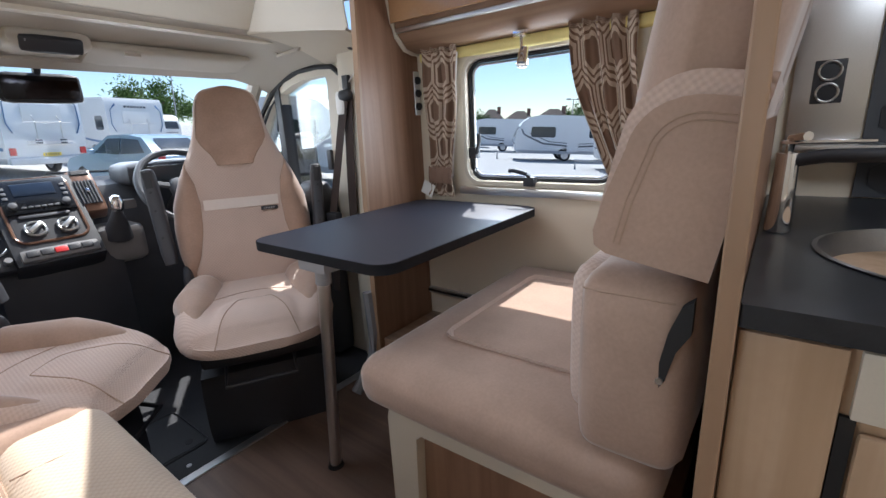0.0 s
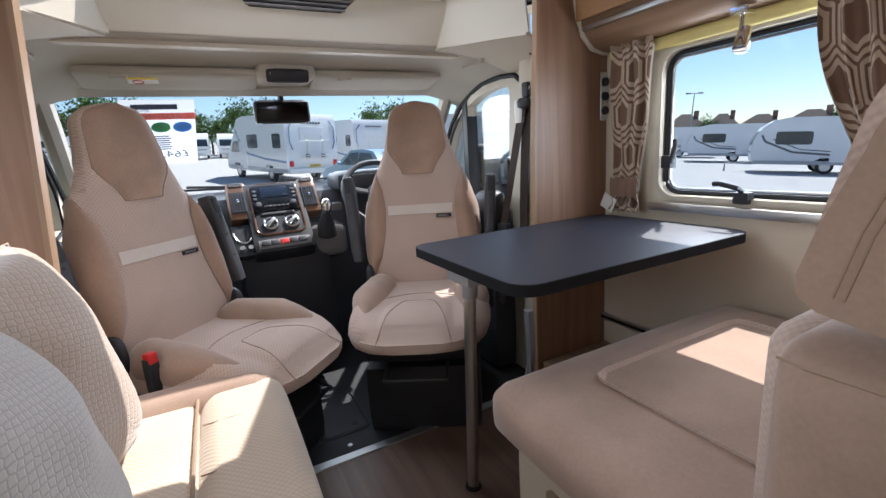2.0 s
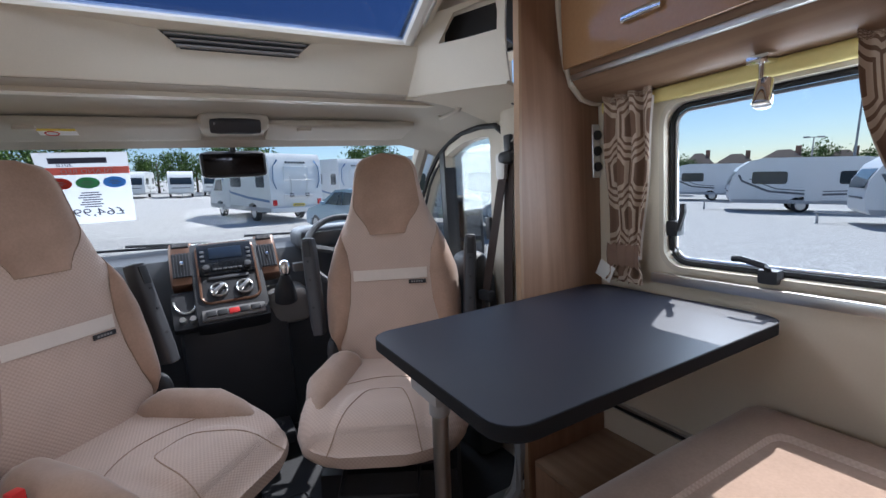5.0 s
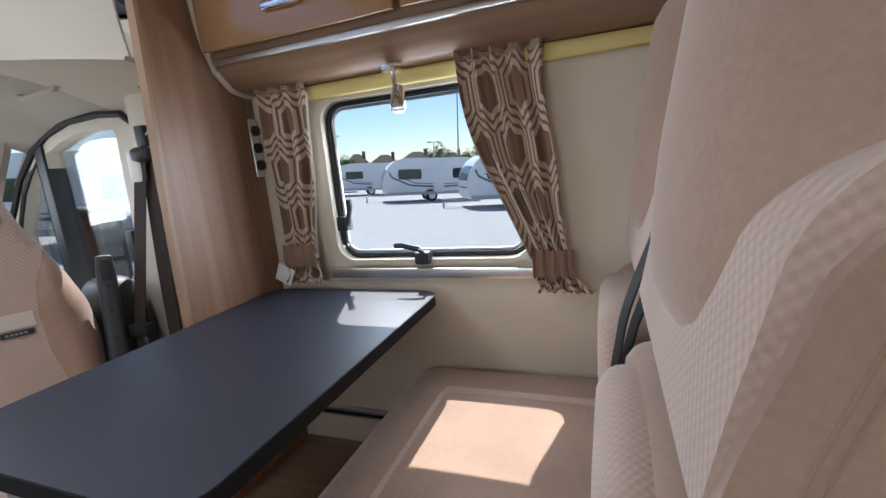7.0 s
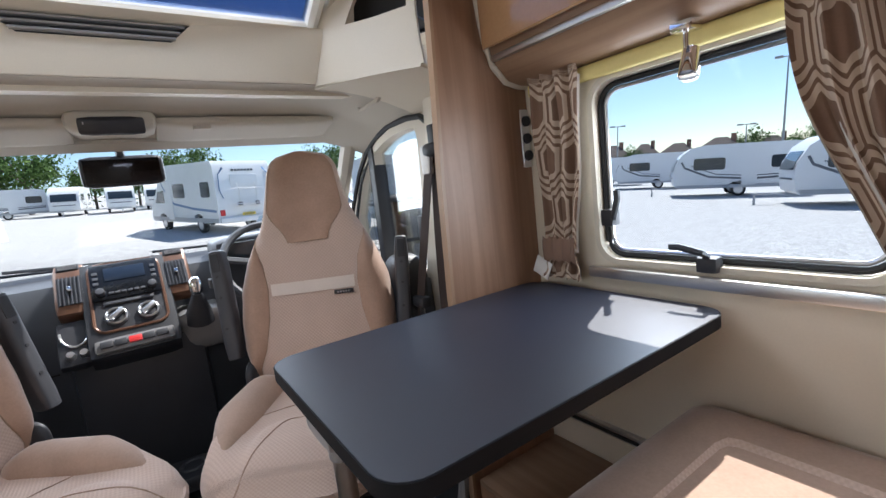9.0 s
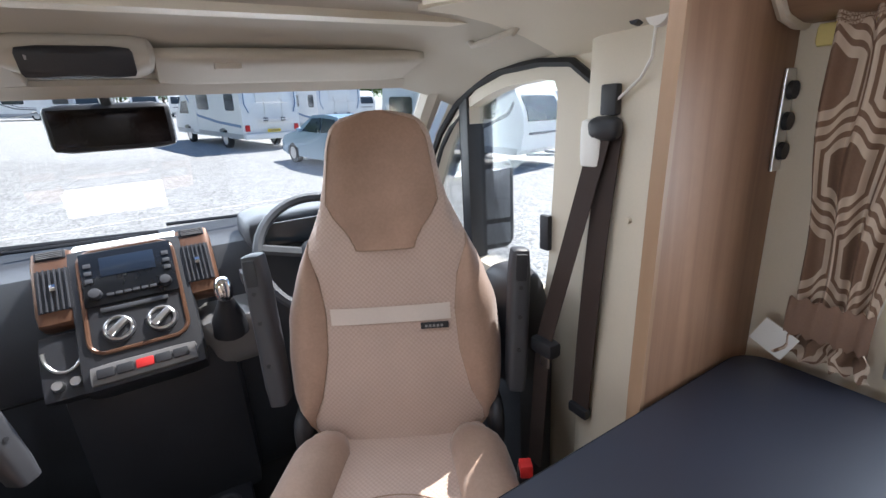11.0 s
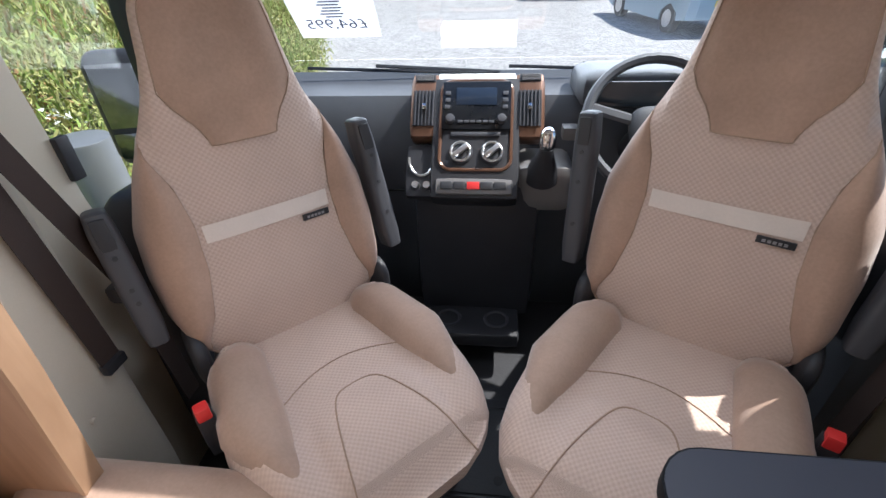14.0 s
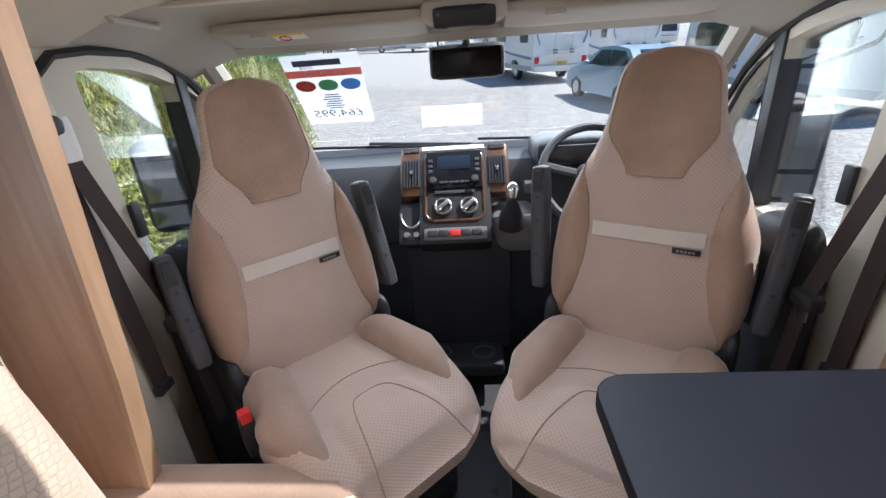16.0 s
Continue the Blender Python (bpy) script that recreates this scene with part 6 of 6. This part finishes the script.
for k, az in enumerate((47, 51.5, 55.5, 59, 62.5, 66.5, 71, 76, 81)):
    d = 125 + 6 * math.sin(k * 2.1)
    house(yard(d * math.sin(radians(az)), d * math.cos(radians(az)), -az + 10 * math.sin(k)), 8.5 + 1.5 * math.sin(k * 1.7), 3.6 + 0.5 * math.sin(k * 3.1))
M_POST = mat("galvanised_steel", (0.30, 0.31, 0.32), 0.5, 0.6, 0.1, 4, 30, 0.0)
for az, d, h in ((55.8, 60, 6.6), (68.4, 60, 5.6), (71.3, 45, 9.5), (22.5, 70, 9.0)):
    lp = thing("street_lamp", "grey steel lighting column beyond the caravans", "street lamp", yard(d * math.sin(radians(az)), d * math.cos(radians(az)), -az), "yard lighting columns")
    part("column", cyl((0, 0, 0), (0, 0, h), 0.10, 0.05, 8), M_POST, lp)
    part("crossarm", tube([(-0.6, 0, h - 0.05), (0.6, 0, h - 0.05)], 0.04, 6), M_POST, lp)
    for x in (-0.6, 0.6):
        part("lantern", box(x - 0.28, x + 0.28, -0.15, 0.15, h - 0.12, h + 0.05, 0.03), M_POST, lp)

# trees, hedge and the weedy bank
rng = np.random.default_rng(7)


def leaf_material(name, low, high):
    m = mat(name, low, 0.8, 0, 0.2, 2, 30, 0.0, 0.2)
    n, l = m.node_tree.nodes, m.node_tree.links
    geo, mx = n.new("ShaderNodeNewGeometry"), n.new("ShaderNodeMix")
    mx.data_type = "RGBA"
    b = n["Principled BSDF"]
    old = b.inputs["Base Color"].links[0].from_socket
    mx.inputs["B"].default_value = (*high, 1)
    l.new(geo.outputs["Random Per Island"], mx.inputs[0]), l.new(old, mx.inputs["A"])
    l.new(mx.outputs["Result"], b.inputs["Base Color"])
    return m


M_LEAF = leaf_material("tree_leaves", (0.035, 0.075, 0.018), (0.12, 0.19, 0.05))
M_WEED = leaf_material("dry_and_green_weeds", (0.24, 0.34, 0.08), (0.52, 0.48, 0.20))
M_RUST = leaf_material("rusty_dock_weeds", (0.30, 0.17, 0.075), (0.44, 0.28, 0.14))
M_BLOOM = leaf_material("white_flower_heads", (0.70, 0.70, 0.62), (0.78, 0.76, 0.70))
M_BARK = mat("tree_bark", (0.12, 0.09, 0.07), 0.9, 0, 0.2, 4, 40, 0.3)


def quads(name, centres, ups, sides, material, parent=None):
    """Many separate leaf quads from arrays of centres and half axes."""
    n = len(centres)
    v = np.empty((n, 4, 3))
    v[:, 0], v[:, 1] = centres - ups - sides * 0.6, centres - ups + sides * 0.6
    v[:, 2], v[:, 3] = centres + ups + sides * 0.25, centres + ups - sides * 0.25
    me = bpy.data.meshes.new(name)
    me.from_pydata(v.reshape(-1, 3).tolist(), [], np.arange(n * 4).reshape(-1, 4).tolist())
    me.materials.append(material)
    ob = new(name, me)
    if parent is not None:
        ob.parent = parent
    return ob


def tree(at, h, spread):
    t = thing("tree", "leafy green tree at the edge of the yard", "tree", at, "trees round the yard")
    bm = cyl((0, 0, 0), (0, 0, h * 0.6), h * 0.03, h * 0.012, 8)
    for k in range(6):
        a = k * 1.05
        tube([(0, 0, h * (0.25 + 0.05 * k)), (spread * 0.3 * math.cos(a), spread * 0.3 * math.sin(a), h * (0.42 + 0.05 * k)), (spread * 0.6 * math.cos(a), spread * 0.6 * math.sin(a), h * (0.55 + 0.05 * k))], h * 0.008, 5, bm)
    part("trunk", bm, M_BARK, t)
    clumps = []
    for k in range(26):
        d = rng.normal(size=3)
        d /= np.linalg.norm(d)
        clumps.append((d * np.array((spread, spread, h * 0.36)) * rng.uniform(0.45, 0.95) + (0, 0, h * 0.60), rng.uniform(0.22, 0.40) * spread))
    c = np.concatenate([m + rng.normal(size=(110, 3)) * s * 0.5 for m, s in clumps])
    u = rng.normal(size=c.shape)
    u /= np.linalg.norm(u, axis=1)[:, None]
    s = np.cross(u, rng.normal(size=c.shape))
    s /= np.linalg.norm(s, axis=1)[:, None]
    k = rng.uniform(0.5, 1.2, (len(c), 1)) * h * 0.025
    quads("crown", c, u * k, s * k, M_LEAF, t)
    return t


first = tree(yard(-19, 66, 0), 8.0, 4.5)
for x, y, h in ((-29, 66, 0.95), (-25, 70, 1.1), (-14, 68, 0.85), (-9.5, 66, 1.0), (-4, 70, 0.72), (0.5, 72, 0.75), (6, 66, 0.98), (25, 68, 1.0), (30, 74, 0.8), (-34, 60, 1.1), (-11, 22, 0.75), (-11, 15, 0.8), (-11, 9.5, 0.75), (-11.5, 5, 0.8), (-11, 1, 0.8), (-12, -3, 0.8), (-16, 34, 0.9), (-20, 45, 1.0)):
    c = copy_thing(first, yard(x, y, x * 37))
    c.scale = (h, h, h)
sec = tree(yard(118, 45, 0), 9.0, 5.0)
for az, d, h in ((57.5, 118, 0.7), (68.5, 120, 0.75), (74, 118, 0.9), (79, 115, 1.0), (85, 112, 1.0), (50, 120, 0.6)):
    c = copy_thing(sec, yard(d * math.sin(radians(az)), d * math.cos(radians(az)), d * 3))
    c.scale = (h, h, h)


def weeds(name, label, n, x_edge, depth, y0, y1, tall, material, blade):
    """A strip of upright blades along the left edge of the yard, denser away from it."""
    y = rng.uniform(y0, y1, n)
    edge = np.interp(y, [-6, 4, 8, 14, 30], x_edge)
    q = rng.uniform(0, 1, n) ** 0.9
    x = edge - depth * q
    clump = 0.6 + 0.4 * np.sin(x * 2.3 + np.sin(y * 1.7) * 2) * np.sin(y * 1.9 + x)
    h = tall * (0.30 + 0.70 * np.minimum(1, q * 3.0)) * clump * rng.uniform(0.55, 1.15, n)
    bank = 0.30 * np.minimum(1, q * 2.2) + 0.24 * depth * q
    lean = rng.normal(size=(n, 2)) * 0.22
    up = np.stack((lean[:, 0] * h * 0.5, lean[:, 1] * h * 0.5, h * 0.5), 1)
    a = rng.uniform(0, math.pi, n)
    sd = np.stack((np.cos(a), np.sin(a), rng.normal(size=n) * 0.3), 1) * (blade * rng.uniform(0.5, 1.4, n))[:, None]
    # each stem is broken into short leaves along its height
    out_c, out_u, out_s = [], [], []
    for f in (0.08, 0.22, 0.36, 0.5, 0.64, 0.78, 0.92):
        jit = rng.normal(size=(n, 3)) * 0.06
        out_c.append(np.stack((x, y, bank), 1) + up * 2 * f + jit)
        tw = rng.normal(size=(n, 3)) * 0.5
        out_u.append(up * 0.06 * (1 + tw) + rng.normal(size=(n, 3)) * 0.018)
        out_s.append(sd * (1.15 - 0.6 * f))
    ob = quads(name, np.concatenate(out_c), np.concatenate(out_u), np.concatenate(out_s), material)
    ob.matrix_basis = OUT
    return tagged(ob, label, "weeds", kind="stuff")


EDGE = [-1.75, -1.95, -2.5, -4.6, -9.0]
weeds("weeds", "tall green and straw-coloured weeds along the bank", 30000, EDGE, 3.8, -4, 26, 1.45, M_WEED, 0.024)
weeds("dock_weeds", "rust-brown seeded dock stems in the weeds", 3600, [e - 0.5 for e in EDGE], 3.2, -4, 18, 1.35, M_RUST, 0.025)
n = 1500
yy = rng.uniform(-3, 16, n)
xx = np.interp(yy, [-6, 4, 8, 14, 30], EDGE) - rng.uniform(0.2, 3.0, n)
cl = rng.integers(0, 90, n)
cx, cy, cz = rng.uniform(-5.0, -2.2, 90), rng.uniform(-2, 15, 90), rng.uniform(0.8, 1.25, 90)
cc = np.stack((np.minimum(cx[cl], np.interp(cy[cl], [-6, 4, 8, 14, 30], EDGE) - 0.2), cy[cl], cz[cl]), 1) + rng.normal(size=(n, 3)) * (0.06, 0.06, 0.025)
uu = rng.normal(size=(n, 3)) * 0.0075
fl = tagged(quads("flower_heads", cc, uu, np.cross(uu, rng.normal(size=(n, 3)) * 0.8), M_BLOOM), "white umbrella-shaped flower heads in the weeds", "flowers", kind="stuff")
fl.matrix_basis = OUT
bank = setting("ground_bank", grid(12, 40, lambda u, v: (lerp(list(zip([-6, 4, 8, 14, 30], EDGE)), -6 + 36 * v) - 0.15 - 9 * u, -6 + 36 * v, 0.32 * min(1, u * 9 / 1.6) + 0.24 * min(3.8, u * 9) + 0.01)), mat("weedy_soil", (0.11, 0.12, 0.05), 0.95, 0, 0.4, 3, 12, 0.4), "weedy earth bank")
bank.matrix_basis = OUT
fence = thing("palisade_fence", "green steel palisade fence behind the weeds", "fence", OUT)
M_FENCE = mat("green_painted_steel", (0.02, 0.12, 0.07), 0.5, 0, 0.1, 4, 30, 0.0)
pale = None
for k in range(150):
    y = -8 + 0.19 * k
    if pale is None:
        pale = part("pale", sheet([(-0.035, 0.9), (0.035, 0.9), (0.035, 2.5), (0.0, 2.62), (-0.035, 2.5)], [], lambda u, v, d: (d, u, v), 0.02), M_FENCE, fence, "", False)
        mesh = pale.data
    else:
        pale = new("pale", mesh)
        pale.parent = fence
    pale.location = (-6.6, y, 0)
for z in (1.3, 2.2):
    part("fence_rail", box(-6.57, -6.52, -8, 20.4, z, z + 0.06), M_FENCE, fence)
bol = thing("bollard", "grey galvanised post beside the weeds", "bollard", yard(-1.55, 2.75))
part("post", cyl((0, 0, 0), (0, 0, 1.28), 0.10, 0.10, 20, bevel=0.01), M_POST, bol)

# ---- price sheet on the windscreen, read from outside ----
sheet_ob = thing("price_sheet", "white dealer price sheet stuck to the windscreen, seen from behind", "sign")


def on_screen(u, v, off):
    """u across from the near edge, v down the sheet from its top, in metres."""
    s = 0.921 - v * 1.052 / 0.695
    p = screen(-0.515 + u - 0.09 * v, s)
    return p + Vector((0, -0.65, -0.76)) * off


def patch(u0, u1, v0, v1, off):
    return grid(2, 2, lambda a, b: on_screen(u0 + (u1 - u0) * a, v0 + (v1 - v0) * b, off))


def paper(name, color):
    """Thin printed paper that lets daylight through."""
    m = mat(name, color, 0.8, 0, 0.03, 8, 100, 0.0)
    nt = m.node_tree
    tl, ms = nt.nodes.new("ShaderNodeBsdfTranslucent"), nt.nodes.new("ShaderNodeMixShader")
    tl.inputs[0].default_value = (*color, 1)
    ms.inputs[0].default_value = 0.6
    nt.links.new(nt.nodes["Principled BSDF"].outputs[0], ms.inputs[1])
    nt.links.new(tl.outputs[0], ms.inputs[2])
    nt.links.new(ms.outputs[0], nt.nodes["Material Output"].inputs[0])
    return m


M_PRINT = paper("grey_print", (0.05, 0.05, 0.07))
M_PRED = paper("red_print", (0.62, 0.14, 0.11))
M_PGREEN = paper("green_print", (0.22, 0.50, 0.30))
M_PBLUE = paper("blue_print", (0.22, 0.46, 0.78))
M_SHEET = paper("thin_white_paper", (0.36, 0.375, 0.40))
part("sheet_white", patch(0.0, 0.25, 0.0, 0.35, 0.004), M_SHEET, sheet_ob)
part("headline_bar", patch(0.035, 0.19, 0.02, 0.045, 0.0065), M_PRINT, sheet_ob, "grey model line")
part("red_band", patch(0.0, 0.25, 0.062, 0.095, 0.0065), M_PRED, sheet_ob, "red band")


def writing(text, u, v, size, material, off):
    """Lettering seen from its back, so mirrored."""
    cu = bpy.data.curves.new("lettering", "FONT")
    cu.body, cu.size, cu.align_x = text, size, "CENTER"
    tmp = new("lettering_tmp", cu)
    me = bpy.data.meshes.new_from_object(tmp.evaluated_get(bpy.context.evaluated_depsgraph_get()))
    bpy.data.objects.remove(tmp)
    for q in me.vertices:
        q.co = on_screen(u - q.co.x, v - q.co.y, off)
    me.materials.append(material)
    ob = new("lettering", me)
    ob.parent = sheet_ob
    return ob


writing("ISLAND BED", 0.13, 0.088, 0.026, M_SHEET, 0.0075)
writing("2018", 0.075, 0.058, 0.022, M_PRINT, 0.0065)
writing("\u00a364,995", 0.125, 0.305, 0.058, M_PRINT, 0.0065)
for k, m in enumerate((M_PRED, M_PGREEN, M_PBLUE)):
    part("badge", sheet([(0.034 * math.cos(a), 0.027 * math.sin(a)) for a in np.linspace(0, 6.2832, 25)[:-1]], [], lambda u, v, d, k=k: on_screen(0.048 + 0.077 * k + u, 0.135 + v, 0.0065 + d), 0.0005), m, sheet_ob, "round coloured badge")
for k in range(3):
    for j in range(3):
        wide = (0.012, 0.018, 0.009)[j]
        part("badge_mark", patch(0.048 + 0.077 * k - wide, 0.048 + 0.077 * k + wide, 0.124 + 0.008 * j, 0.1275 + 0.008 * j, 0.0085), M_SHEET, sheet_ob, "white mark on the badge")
for k in range(7):
    part("text_bar", patch(0.10 - 0.006 * (k % 3), 0.15 + 0.007 * (k % 2), 0.18 + 0.012 * k, 0.186 + 0.012 * k, 0.0065), M_PRINT, sheet_ob)
